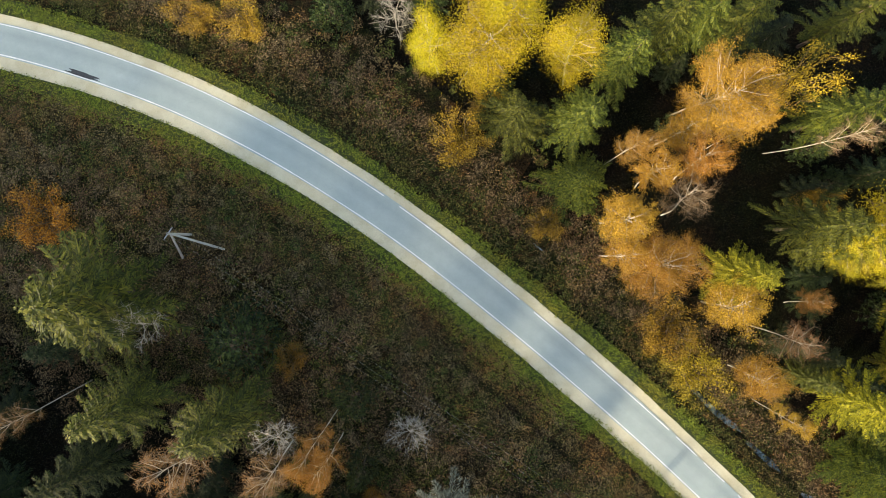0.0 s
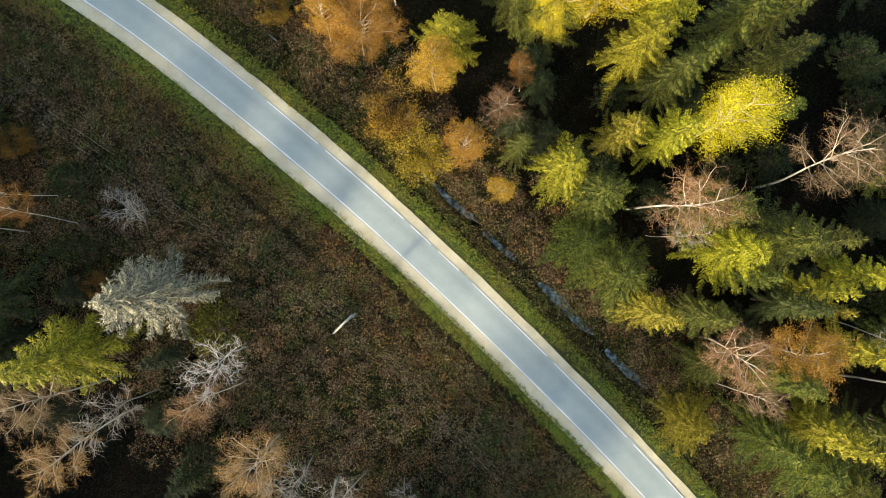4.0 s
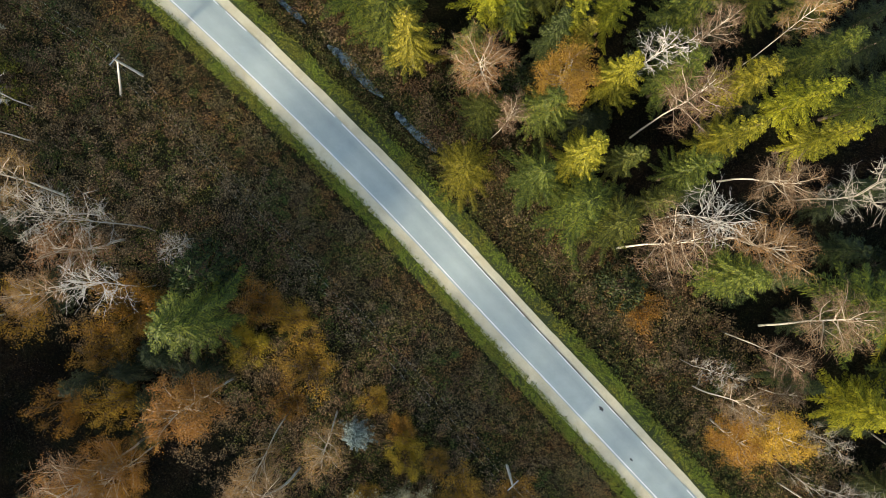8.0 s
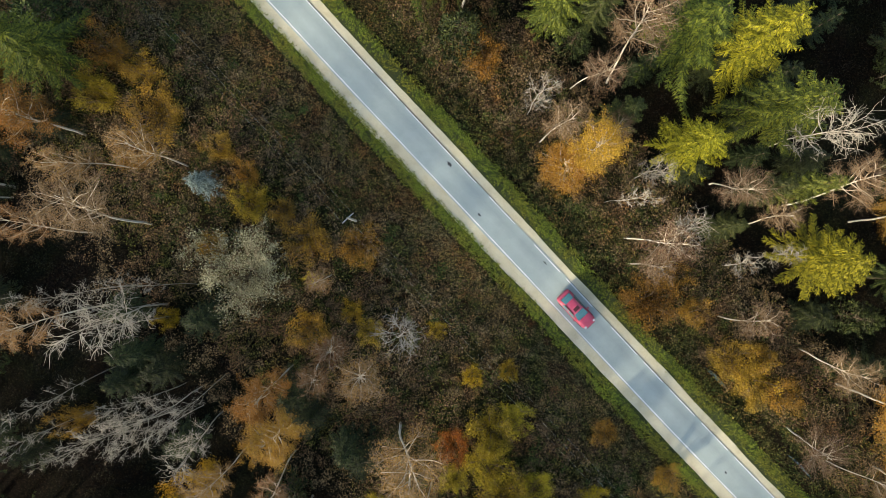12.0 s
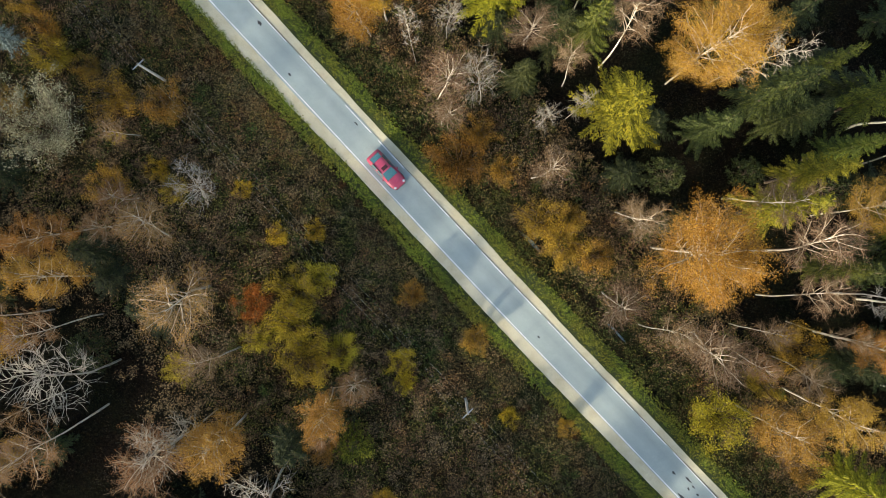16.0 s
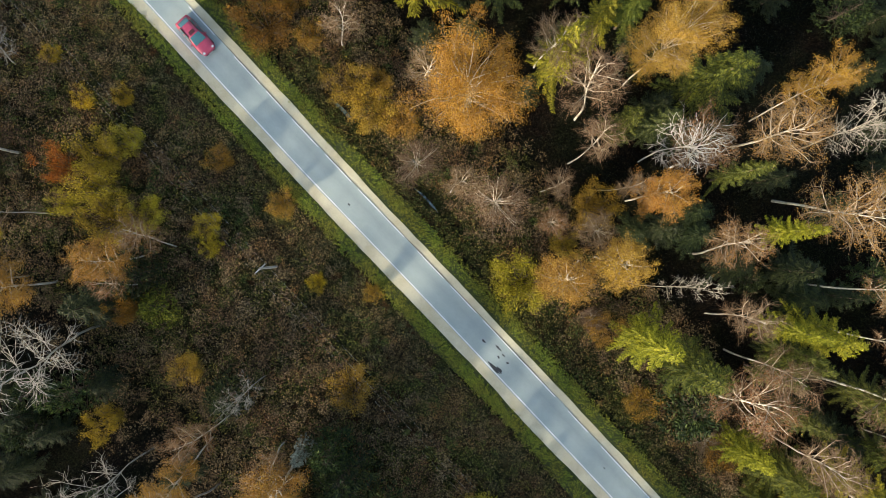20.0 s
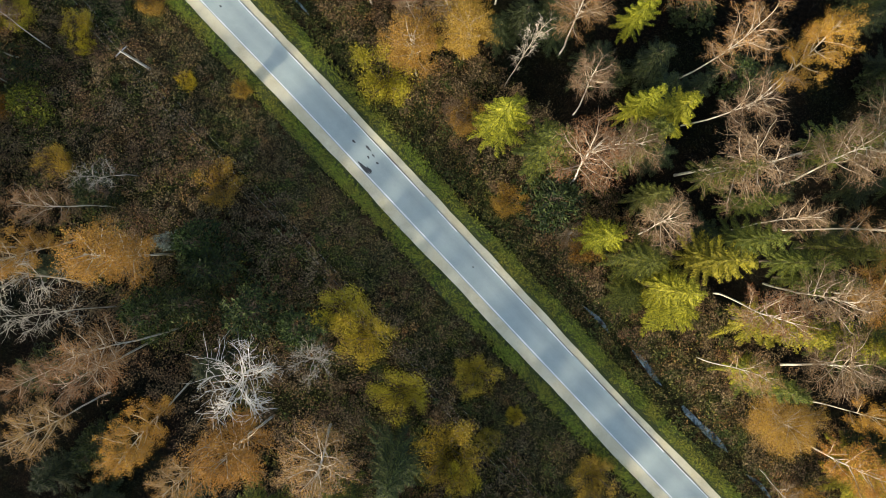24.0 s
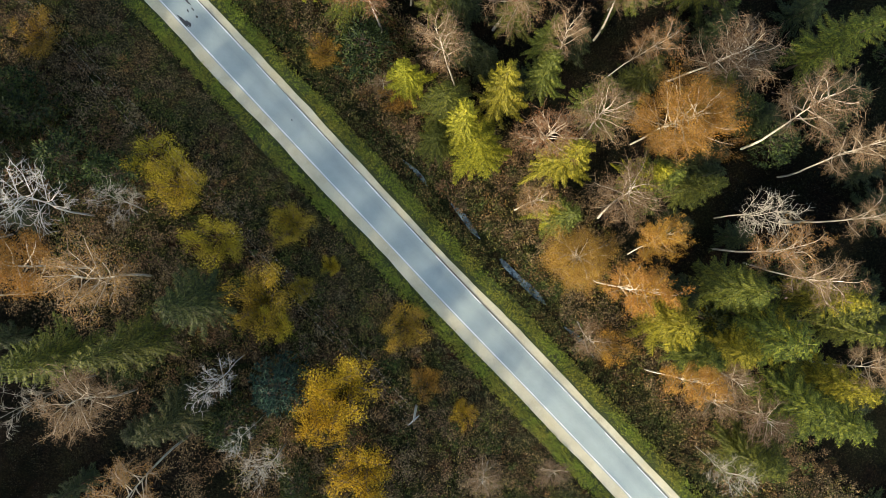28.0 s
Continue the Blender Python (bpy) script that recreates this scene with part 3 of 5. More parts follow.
# ---- the lie of the land ----
ROAD = [(-129.8, 24.2), (-88.5, 25.5), (-64.9, 25.0), (-47.3, 22.35), (-32.3, 17.8), (-20.8, 12.6), (-10.3, 6.4), (-0.5, -0.5), (13.3, -11.7), (26.5, -23.5), (43.3, -40.1), (59.4, -57.5), (75.4, -74.8), (91.4, -92.2), (107.7, -109.3), (123.9, -126.5), (140.1, -143.6), (156.5, -160.6), (188.8, -194.7), (230.1, -239.5)]


def spline(points, step):
    """Catmull-Rom through the points, resampled at even steps."""
    p = [np.array(q, float) for q in points]
    p = [2 * p[0] - p[1], *p, 2 * p[-1] - p[-2]]
    fine = []
    for i in range(1, len(p) - 2):
        a, b, c, d = p[i - 1:i + 3]
        for t in np.linspace(0, 1, 40, endpoint=False):
            fine.append(0.5 * (2 * b + (c - a) * t + (2 * a - 5 * b + 4 * c - d) * t * t + (3 * b - a - 3 * c + d) * t ** 3))
    fine = np.array(fine)
    s = np.r_[0, np.cumsum(np.hypot(*np.diff(fine, axis=0).T))]
    at = np.arange(0, s[-1], step)
    return np.stack([np.interp(at, s, fine[:, k]) for k in (0, 1)], 1)


LINE = spline(ROAD, 1.0)
HEADING = np.gradient(LINE, axis=0)
HEADING /= np.hypot(*HEADING.T)[:, None]
ASIDE = np.stack([-HEADING[:, 1], HEADING[:, 0]], 1)  # to the upper right of the road


def offset_many(x, y):
    """Distance along the road and signed distance from its middle, for arrays of places."""
    best = np.full(x.shape, 1e9)
    along = np.zeros(x.shape)
    side = np.zeros(x.shape)
    for i in range(0, len(LINE), 2):
        dx, dy = x - LINE[i, 0], y - LINE[i, 1]
        d2 = dx * dx + dy * dy
        near = d2 < best
        best = np.where(near, d2, best)
        along = np.where(near, i + dx * HEADING[i, 0] + dy * HEADING[i, 1], along)
        side = np.where(near, dx * ASIDE[i, 0] + dy * ASIDE[i, 1], side)
    far = np.abs(side) * 1.5 + 4 < np.sqrt(best)
    return along, np.where(far, np.sqrt(best) * np.sign(side), side)


def height_at(side, x, y):
    """A low bank under the road, a ditch on each side, and a slightly uneven forest floor."""
    a = np.abs(side)
    bank = -0.45 * np.clip((a - 3.8) / 4.1, 0, 1)
    ditch = -0.42 * np.exp(-((side - 6.4) / 1.1) ** 2) - 0.3 * np.exp(-((side + 8.0) / 1.05) ** 2)
    rough = (np.sin(x * 0.9 + 1.3 * np.sin(y * 0.4)) + np.sin(y * 1.1 + 1.7 * np.sin(x * 0.33))) * 0.06
    return bank + ditch + rough * np.clip((a - 4.7) / 4.7, 0, 1)


def ground_z(x, y):
    xx, yy = np.array([float(x)]), np.array([float(y)])
    return float(height_at(offset_many(xx, yy)[1], xx, yy)[0])


def ground_sheet():
    ax = np.concatenate([[-3000, -900, -300, -170], np.arange(-105, 240, 0.85), [300, 450, 1000, 3000]])
    ay = np.concatenate([[-3000, -1000, -450, -300], np.arange(-242, 84, 0.85), [140, 300, 900, 3000]])
    gx, gy = np.meshgrid(ax, ay)
    _, side = offset_many(gx, gy)
    gz = height_at(side, gx, gy)
    w = len(ax)
    idx = np.arange(gx.size).reshape(gx.shape)
    faces = np.stack([idx[:-1, :-1], idx[:-1, 1:], idx[1:, 1:], idx[1:, :-1]], -1).reshape(-1, 4)
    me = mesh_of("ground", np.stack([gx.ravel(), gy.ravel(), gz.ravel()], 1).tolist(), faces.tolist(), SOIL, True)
    tagged(new("ground", me), "forest floor of brown leaf litter and moss, darkened with painted shade", "ground", kind="structure")


ground_sheet()


def ribbon(name, left, right, z, mat, label, category, wobble=(0.0, 0.0), seed=0, first=0, last=None, cols=2):
    """A strip along the road between two distances from its middle (numbers, or functions of the way along), its edges uneven by wobble."""
    rng = np.random.default_rng(seed)
    n = len(LINE)

    def ragged(amount):
        e = rng.normal(size=n + 24)
        e = np.convolve(e, np.ones(3) / 3, "same") * 0.7 + np.convolve(e, np.ones(9) / 9, "same") * 1.2 + np.convolve(e, np.ones(21) / 21, "same") * 1.2
        return e[12:12 + n] * amount
    way = np.arange(n)
    lo = (left(way) if callable(left) else left) + ragged(wobble[0])
    hi = (right(way) if callable(right) else right) + ragged(wobble[1])
    last = last or n
    verts, faces, flat = [], [], []
    for i in range(first, last):
        for k in range(cols):
            f = k / (cols - 1)
            d = lo[i] + (hi[i] - lo[i]) * f
            q = LINE[i] + ASIDE[i] * d
            verts.append((q[0], q[1], z(d) if callable(z) else z))
            flat.append((d, i))
    for i in range(last - first - 1):
        for k in range(cols - 1):
            a = i * cols + k
            faces.append((a, a + 1, a + cols + 1, a + cols))
    me = mesh_of(name, verts, faces, mat, True)
    uv = me.uv_layers.new(name="plan")
    for loop in me.loops:
        uv.data[loop.index].uv = flat[loop.vertex_index]
    return tagged(new(name, me), label, category, kind="structure")


def bank(d):
    return -0.45 * min(1.0, max(0.0, (abs(d) - 3.8) / 4.1)) - 0.42 * math.exp(-((d - 6.4) / 1.1) ** 2) - 0.3 * math.exp(-((d + 8.0) / 1.05) ** 2)


def litter(d, sink):
    """Lies over the uneven floor and sinks into it towards the wood."""
    a = abs(d)
    return bank(d) + 0.015 + 0.125 * min(1.0, max(0.0, (a - 4.7) / 4.7)) - 0.27 * min(1.0, max(0.0, (a - sink) / 8))


def left_line(s):
    return np.interp(s, (190, 230, 280), (-1.6, -1.47, -1.28))


def right_line(s):
    return np.interp(s, (135, 160, 230, 270, 300, 335), (1.58, 1.42, 1.42, 1.56, 1.58, 1.46))


ribbon("scrub_left", lambda s: -30.0 + 4 * np.sin(s * 0.07), -4.0, lambda d: litter(d, 21), SCRUB, "brown and olive litter under open scrub", "ground cover", (1.5, 0.2), 8, cols=19)
ribbon("scrub_right", 3.9, lambda s: 18.5 + 2 * np.sin(s * 0.09), lambda d: litter(d, 10), SCRUB, "brown litter along the forest edge", "ground cover", (0.2, 1.0), 9, cols=13)
ribbon("verge_left", lambda s: -5.4 + 1.5 * np.clip((s - 120) / 70, 0, 1), -2.2, lambda d: bank(d) + 0.02, VERGE, "mossy grass verge beside the road", "verge", (0.3, 0.0), 3, cols=7)
ribbon("verge_right", 2.2, 4.0, lambda d: bank(d) + 0.02, VERGE, "green grass verge beside the road", "verge", (0.0, 0.25), 4, cols=7)
ribbon("shoulder_left", lambda s: -3.05 + 0.55 * np.clip((s - 224) / 35, 0, 1), -1.3, 0.03, SAND, "pale sandy gravel road shoulder", "shoulder", (0.07, 0.0), 5)
ribbon("shoulder_right", 1.3, lambda s: 2.7 - 0.24 * np.clip((s - 142) / 47, 0, 1), 0.03, SAND, "pale sandy gravel road shoulder", "shoulder", (0.0, 0.07), 6)
ribbon("road", lambda s: left_line(s) - 0.15, lambda s: right_line(s) + 0.13, 0.055, ASPHALT, "narrow road of worn blue grey asphalt", "road", (0.035, 0.05), 7, cols=9)

ribbon("road_edge_crack", lambda s: right_line(s) + 0.09, lambda s: right_line(s) + 0.15, 0.0592, CRACK, "dark crumbling edge of the asphalt", "road edge", (0.02, 0.02), 11, 205, 420)


def painted(name, at, width, pieces, label):
    rng = random.Random(name)
    for a, b in pieces:
        verts, faces = [], []
        for i in range(a, b + 1):
            k = width * rng.uniform(0.38, 0.62)
            for d in (at(i) - k, at(i) + k):
                q = LINE[i] + ASIDE[i] * d
                verts.append((q[0], q[1], 0.065))
        for i in range(b - a):
            faces.append((2 * i, 2 * i + 1, 2 * i + 3, 2 * i + 2))
        tagged(new(name, mesh_of(name, verts, faces, PAINT)), label, "road marking", "edge lines", "structure")


rl = random.Random(5)
painted("edge_line", left_line, 0.13, [(0, len(LINE) - 1)], "worn white edge line painted on asphalt")
runs, i = [(0, 127)], 129
while i < len(LINE) - 35:
    k = rl.choice((3, 4, 7, 11, 16))
    runs.append((i, i + k))
    i += k + rl.choice((1, 1, 2, 3))
painted("edge_line_dash", right_line, 0.12, runs, "broken white edge line worn by traffic")


def blotch(s, d, long, wide, seed, name="tar_patch", mat=None, label="dark patch on the asphalt", category="tar patch", z=0.0595):
    """A flat patch with an uneven outline on the road, s metres along and d off its middle."""
    rng = random.Random(seed)
    i = int(s)
    c = LINE[i] + HEADING[i] * (s - i) + ASIDE[i] * d
    n = 18
    verts = [(c[0], c[1], z)]
    for k in range(n):
        q = 2 * math.pi * k / n
        e = rng.uniform(0.55, 1.1)
        w = HEADING[i] * math.cos(q) * long / 2 * e + ASIDE[i] * math.sin(q) * wide / 2 * e
        verts.append((c[0] + w[0], c[1] + w[1], z))
    ob = new(name, mesh_of(name, verts, [(0, 1 + k, 1 + (k + 1) % n) for k in range(n)], mat or TAR))
    tagged(ob, label, category, "tar patches", "structure")


# First row: a long dark lens at the left edge, not identified as tar.
for row in ((92.51, -1.32, 4.25, 0.73, 1), (295.3, -1.02, 1.9, 0.35, 2), (295.9, -0.78, 1.06, 0.5, 3), (294.9, 0.1, 0.41, 0.24, 4), (296.0, 0.35, 0.35, 0.26, 5), (294.2, 0.75, 0.94, 0.24, 6), (295.1, 0.6, 0.59, 0.17, 7),
            (292.64, 0.12, 0.59, 0.29, 8), (234.7, -0.65, 0.59, 0.24, 9), (243.2, 0.97, 0.71, 0.14, 10), (228.57, 0.71, 0.71, 0.41, 11), (272.58, -0.24, 0.35, 0.24, 12), (310.93, 0.24, 0.26, 0.19, 13)):
    blotch(*row)


def ditch_water(first, last, at, wide, seed):
    """A pool that narrows to both ends and winds a little."""
    def edge(sign):
        return lambda s: at + 0.18 * np.sin(s * 0.9 + seed) + sign * wide * 0.75 * np.sqrt(np.clip(np.sin(np.pi * np.clip((s - first) / (last - 1 - first), 0, 1)), 0.01, 1))
    ribbon("ditch_water", edge(-1), edge(1), -0.52 if at > 0 else -0.62, WATER, "shallow water in the roadside ditch, sky reflection painted into its colour", "water", (0.12, 0.12), seed, first, last, 3)


for k, row in enumerate(((122, 126, 9.09, 0.59), (142, 146, 7.43, 0.59), (164, 173, 6.25, 0.71), (173, 179, 6.14, 0.5), (181, 190, 6.49, 0.73), (191, 198, 6.31, 0.47),
                          (262, 269, 5.9, 0.5), (275, 282, 5.78, 0.47), (314, 319, 5.19, 0.65), (321, 327, 5.78, 0.47), (329, 335, 6.49, 0.53), (337, 345, 6.19, 0.59),
                          (347, 354, 6.25, 0.47), (144, 150, -7.85, 0.47), (155, 163, -7.91, 0.53), (210, 214, -7.08, 0.47), (219, 222, -6.96, 0.47))):
    ditch_water(*row, 40 + k)


def scatter(name, count, region, mat, label, category, height, width, leaves, seed, spread, span=(35, 420)):
    """Uncountable low growth: blades and leaves in tufts over a stretch of the plan."""
    rng = np.random.default_rng(seed)
    s = rng.uniform(span[0], span[1], count * 3)
    lo, hi = region
    side = rng.uniform(lo, hi, count * 3)
    i = s.astype(int)
    x = LINE[i, 0] + ASIDE[i, 0] * side + HEADING[i, 0] * (s - i)
    y = LINE[i, 1] + ASIDE[i, 1] * side + HEADING[i, 1] * (s - i)
    _, true = offset_many(x, y)
    keep = np.abs(true - side) < 0.6
    wet = ((s > 163) & (s < 198)) | ((s > 262) & (s < 283)) | ((s > 314) & (s < 354))
    keep &= ~(wet & (np.abs(side - 6.25) < 0.5) & (rng.uniform(0, 1, len(s)) < 0.74))
    keep &= ~((s > 143) & (s < 165) & (np.abs(side + 7.9) < 0.45) & (rng.uniform(0, 1, len(s)) < 0.75))
    edge = np.minimum(side - lo, hi - side)
    keep &= rng.uniform(0, 1, len(side)) < np.clip(edge / spread + 0.15, 0, 1)
    dens = np.sin(x * 0.45 + 2 * np.sin(y * 0.21)) * np.sin(y * 0.52 + 2 * np.sin(x * 0.17)) + np.sin(x * 1.7) * np.sin(y * 1.9) * 0.6
    keep &= rng.uniform(-0.9, 1.0, len(side)) < dens * 0.7 + 0.75
    x, y, side = x[keep][:count], y[keep][:count], side[keep][:count]
    z = height_at(side, x, y)
    n = len(x)
    c = np.repeat(np.stack([x, y, z], 1), leaves, 0)
    tall = np.repeat(rng.uniform(0.5, 1.2, n) * height, leaves)
    m = n * leaves
    a = rng.uniform(0, 2 * math.pi, m)
    rad = rng.uniform(0.02, 1.0, m) ** 0.7 * np.repeat(rng.uniform(0.5, 1.3, n) * width, leaves)
    up = rng.uniform(0.25, 1.0, m) * tall
    tip = c + np.stack([np.cos(a) * rad, np.sin(a) * rad, up], 1)
    b = rng.uniform(0, 2 * math.pi, m)
    ln = rng.uniform(0.06, 0.19, m) * min(0.6 + 0.6 * height, 1.2)
    w = np.stack([np.cos(b), np.sin(b), rng.uniform(-0.5, 0.5, m)], 1) * ln[:, None]
    v = np.stack([-np.sin(b), np.cos(b), rng.uniform(-0.6, 0.6, m)], 1) * ln[:, None] * 0.33
    tri = np.stack([tip - w * 0.5 - v, tip + w * 0.6, tip - w * 0.5 + v], 1)
    tagged(new(name, mesh_big(name, tri, 3, mat)), label, category, kind="stuff")


scatter("verge_grass", 13000, (-5.9, -2.9), GRASS, "short green and yellowing verge grass", "grass", 0.2, 0.22, 8, 21, 0.5, (35, 160))
scatter("verge_grass", 18000, (-4.35, -2.6), GRASS, "short green verge grass beside the gravel", "grass", 0.2, 0.22, 8, 20, 0.5, (158, 420))
scatter("verge_grass", 24000, (2.6, 4.4), GRASS, "short green verge grass with low weeds", "grass", 0.22, 0.22, 7, 22, 0.5)
scatter("bracken", 17000, (-12.5, -4.2), BRACKEN, "rust brown bracken and dry grass by the ditch", "bracken", 0.5, 0.45, 10, 23, 1.2, (35, 242))
scatter("straw", 12000, (-10.6, -4.0), STRAW, "flattened pale straw and dry grass by the ditch", "straw", 0.4, 0.5, 10, 29, 1.2, (230, 420))
scatter("bramble", 14000, (3.9, 9.4), LOWGREEN, "dark green bramble and dry stalks by the ditch", "bramble", 0.45, 0.45, 9, 24, 0.9)
scatter("dry_weeds", 70000, (-31, -4.6), WEEDS, "tangled dry brown weeds and low brush", "weeds", 0.7, 0.5, 16, 25, 3.0)
# Weeds darkened to carry the shade between the trees.
scatter("moss", 14000, (-57, -29), SHADE_LITTER, "low litter between the trees, shade painted into its colour", "moss", 0.5, 0.6, 8, 27, 3.0)
for reach, span, share, seed in ((11, (35, 215), 0.38, 32), (16, (210, 420), 0.62, 34)):
    scatter("bracken", int(9000 * share), (4.4, reach), BRACKEN, "rust brown bracken at the edge of the wood", "bracken", 0.6, 0.5, 10, seed, 1.5, span)
    scatter("dry_weeds", int(26000 * share), (4.2, reach + 1), WEEDS, "tangled dry brown weeds along the forest edge", "weeds", 0.7, 0.5, 11, seed + 1, 2.0, span)
    scatter("brushwood", int(2600 * share), (6.5, reach + 2), BRUSH, "hazy brown leafless brushwood at the wood's edge", "brush", 1.9, 0.85, 50, seed + 5, 2.0, span)
# Weeds darkened to carry the shade under the right-hand trees.
scatter("moss", 20000, (13, 55), SHADE_LITTER, "low litter under the trees, shade painted into its colour", "moss", 0.5, 0.6, 8, 28, 2.0)
scatter("brushwood", 6500, (-36, -10), BRUSH, "hazy rust brown leafless brushwood", "brush", 2.2, 0.95, 55, 30, 3.0)
for lo, hi, n, seed in ((-27, -6, 1700, 50), (6, 16, 700, 54)):
    scatter("undergrowth", n, (lo, hi), LOWGREEN, "low dark green bushes in the undergrowth", "undergrowth", 1.3, 0.85, 75, seed, 2.0)
    scatter("undergrowth", n, (lo, hi), BRACKEN, "low rust brown bushes in the undergrowth", "undergrowth", 1.2, 0.75, 60, seed + 1, 2.0)
    scatter("undergrowth", n, (lo, hi), BRUSH, "low grey brown twiggy undergrowth", "undergrowth", 1.5, 0.9, 75, seed + 2, 2.0)

# ---- trees and shrubs: east, north, height, crown radius, hue ----
aspen(-0.5, 18.7, 13.7, 3.1, "lime")
aspen(3.4, 19.5, 16.1, 4.0, "lime")
aspen(7.4, 20.2, 17.6, 3.9, "lime")
aspen(12.8, 17.5, 18.4, 3.3, "lime")
aspen(39.2, -1.1, 20.6, 3.5, "lime")
aspen(43.5, 2.2, 21.2, 4.2, "lime")
aspen(53.7, -11.4, 21.2, 3.0, "lime")
bare_birch(-37.5, -14.0, 21.2, 1.6, "russet")
bare_birch(-23.0, -19.8, 21.2, 3.3, "russet")
birch(-10.8, -16.6, 23.0, 1.8, "amber")
birch(-10.6, -19.5, 23.0, 1.9, "amber")
bare_birch(23.3, 3.6, 13.8, 2.8, "tan")
bare_birch(34.2, 10.2, 21.2, 1.9, "tan")
bare_birch(-6.3, -35.7, 21.2, 2.9, "tan")
bare_birch(7.2, -36.2, 19.2, 2.4, "russet")
bare_birch(10.7, -42.1, 20.0, 3.5, "russet")
bare_birch(5.8, -52.6, 21.2, 3.1, "russet")
bare_birch(3.9, -54.5, 21.2, 2.5, "tan")
bare_birch(16.8, -46.6, 19.2, 3.8, "russet")
bare_birch(14.9, -51.1, 21.2, 2.5, "russet")
bare_birch(47.9, -18.3, 23.0, 3.6, "russet")
bare_birch(61.5, -16.1, 21.2, 4.2, "tan")
bare_birch(55.4, -31.9, 20.0, 3.7, "russet")
bare_birch(20.6, -66.9, 21.2, 4.0, "russet")
birch(28.3, -61.4, 21.0, 2.8, "amber")
bare_birch(55.6, -36.1, 17.9, 2.0, "tan")
birch(61.9, -32.6, 16.2, 2.7, "orange")
bare_birch(34.1, -65.0, 23.0, 2.1, "russet")
bare_birch(29.3, -71.8, 21.2, 2.3, "russet")
bare_birch(74.9, -28.6, 21.2, 2.1, "tan")
bare_birch(39.2, -64.8, 21.2, 2.3, "russet")
bare_birch(35.2, -70.9, 19.8, 4.2, "tan")
bare_birch(70.4, -36.1, 23.0, 3.0, "tan")
bare_birch(31.2, -79.5, 21.2, 3.0, "russet")
bare_birch(68.5, -47.9, 23.0, 3.6, "tan")
bare_birch(79.6, -40.8, 21.2, 3.2, "tan")
bare_birch(80.3, -46.9, 18.5, 3.9, "russet")
bare_birch(54.5, -76.4, 7.7, 1.6, "russet")
birch(50.3, -86.1, 16.3, 2.8, "amber")
bare_birch(80.0, -56.7, 17.4, 2.3, "tan")
bare_birch(54.6, -83.0, 11.2, 2.4, "russet")
bare_birch(53.2, -85.6, 11.2, 2.2, "russet")
bare_birch(76.7, -62.4, 15.9, 2.7, "tan")
bare_birch(83.9, -56.1, 22.2, 3.3, "tan")
bare_birch(45.3, -94.7, 21.2, 2.3, "russet")
birch(50.0, -91.2, 18.5, 2.8, "amber")
bare_birch(57.7, -87.2, 13.4, 2.9, "russet")
bare_birch(50.5, -95.2, 21.2, 2.5, "russet")
bare_birch(83.8, -62.7, 10.6, 1.8, "tan")
bare_birch(47.9, -102.6, 21.2, 1.0, "russet")
bare_birch(61.7, -92.3, 18.8, 4.2, "russet")
bare_birch(51.0, -104.7, 21.2, 3.0, "russet")
bare_birch(85.7, -72.7, 17.9, 2.6, "tan")
bare_birch(86.1, -75.4, 11.2, 2.1, "tan")
bare_birch(94.8, -67.0, 13.9, 2.9, "tan")
bare_birch(65.0, -98.7, 14.0, 2.3, "tan")
bare_birch(98.8, -71.3, 13.8, 2.1, "tan")
birch(65.5, -105.8, 17.2, 2.6, "amber")
bare_birch(102.7, -69.3, 19.6, 3.2, "tan")
bare_birch(95.5, -81.0, 11.8, 2.6, "tan")
birch(74.7, -103.0, 17.5, 2.3, "amber")
bare_birch(78.1, -102.1, 14.4, 2.1, "russet")
bare_birch(74.3, -106.0, 12.8, 1.9, "russet")
dead_tree(70.1, -110.4, 21.2, 4.2, "grey")
bare_birch(104.3, -84.6, 13.1, 2.8, "tan")
bare_birch(103.0, -93.0, 8.9, 3.0, "tan")
bare_birch(115.6, -83.2, 19.5, 3.0, "tan")
bare_birch(73.3, -127.3, 21.2, 1.5, "russet")
bare_birch(106.8, -96.4, 14.4, 2.1, "tan")
birch(81.9, -122.1, 21.2, 2.9, "amber")
bare_birch(128.8, -75.8, 21.2, 4.0, "russet")
bare_birch(119.9, -88.7, 19.9, 3.6, "tan")
bare_birch(112.2, -97.3, 15.3, 3.8, "tan")
bare_birch(130.3, -79.6, 21.2, 3.0, "tan")
bare_birch(89.6, -122.5, 12.7, 3.0, "russet")
bare_birch(119.2, -93.3, 17.5, 2.6, "tan")
bare_birch(116.3, -96.3, 13.2, 1.7, "tan")
birch(91.2, -123.9, 23.0, 2.9, "amber")
bare_birch(117.1, -99.4, 11.5, 1.8, "russet")
bare_birch(84.0, -133.3, 21.2, 2.0, "russet")
bare_birch(122.3, -96.1, 16.2, 1.6, "tan")
bare_birch(120.7, -99.7, 14.0, 2.4, "tan")
bare_birch(89.1, -132.9, 20.7, 3.2, "russet")
bare_birch(84.4, -138.6, 21.2, 3.0, "russet")
bare_birch(91.8, -131.7, 21.2, 3.0, "russet")
bare_birch(129.8, -93.8, 18.0, 3.5, "russet")
bare_birch(136.4, -91.5, 21.2, 3.4, "russet")
birch(93.0, -137.4, 23.0, 2.9, "amber")
bare_birch(120.9, -110.2, 5.1, 2.0, "tan")
bare_birch(132.0, -102.7, 17.6, 3.2, "russet")
bare_birch(140.7, -97.2, 21.2, 4.0, "russet")
bare_birch(96.5, -143.5, 21.2, 2.5, "russet")
bare_birch(133.6, -109.0, 19.3, 2.6, "tan")
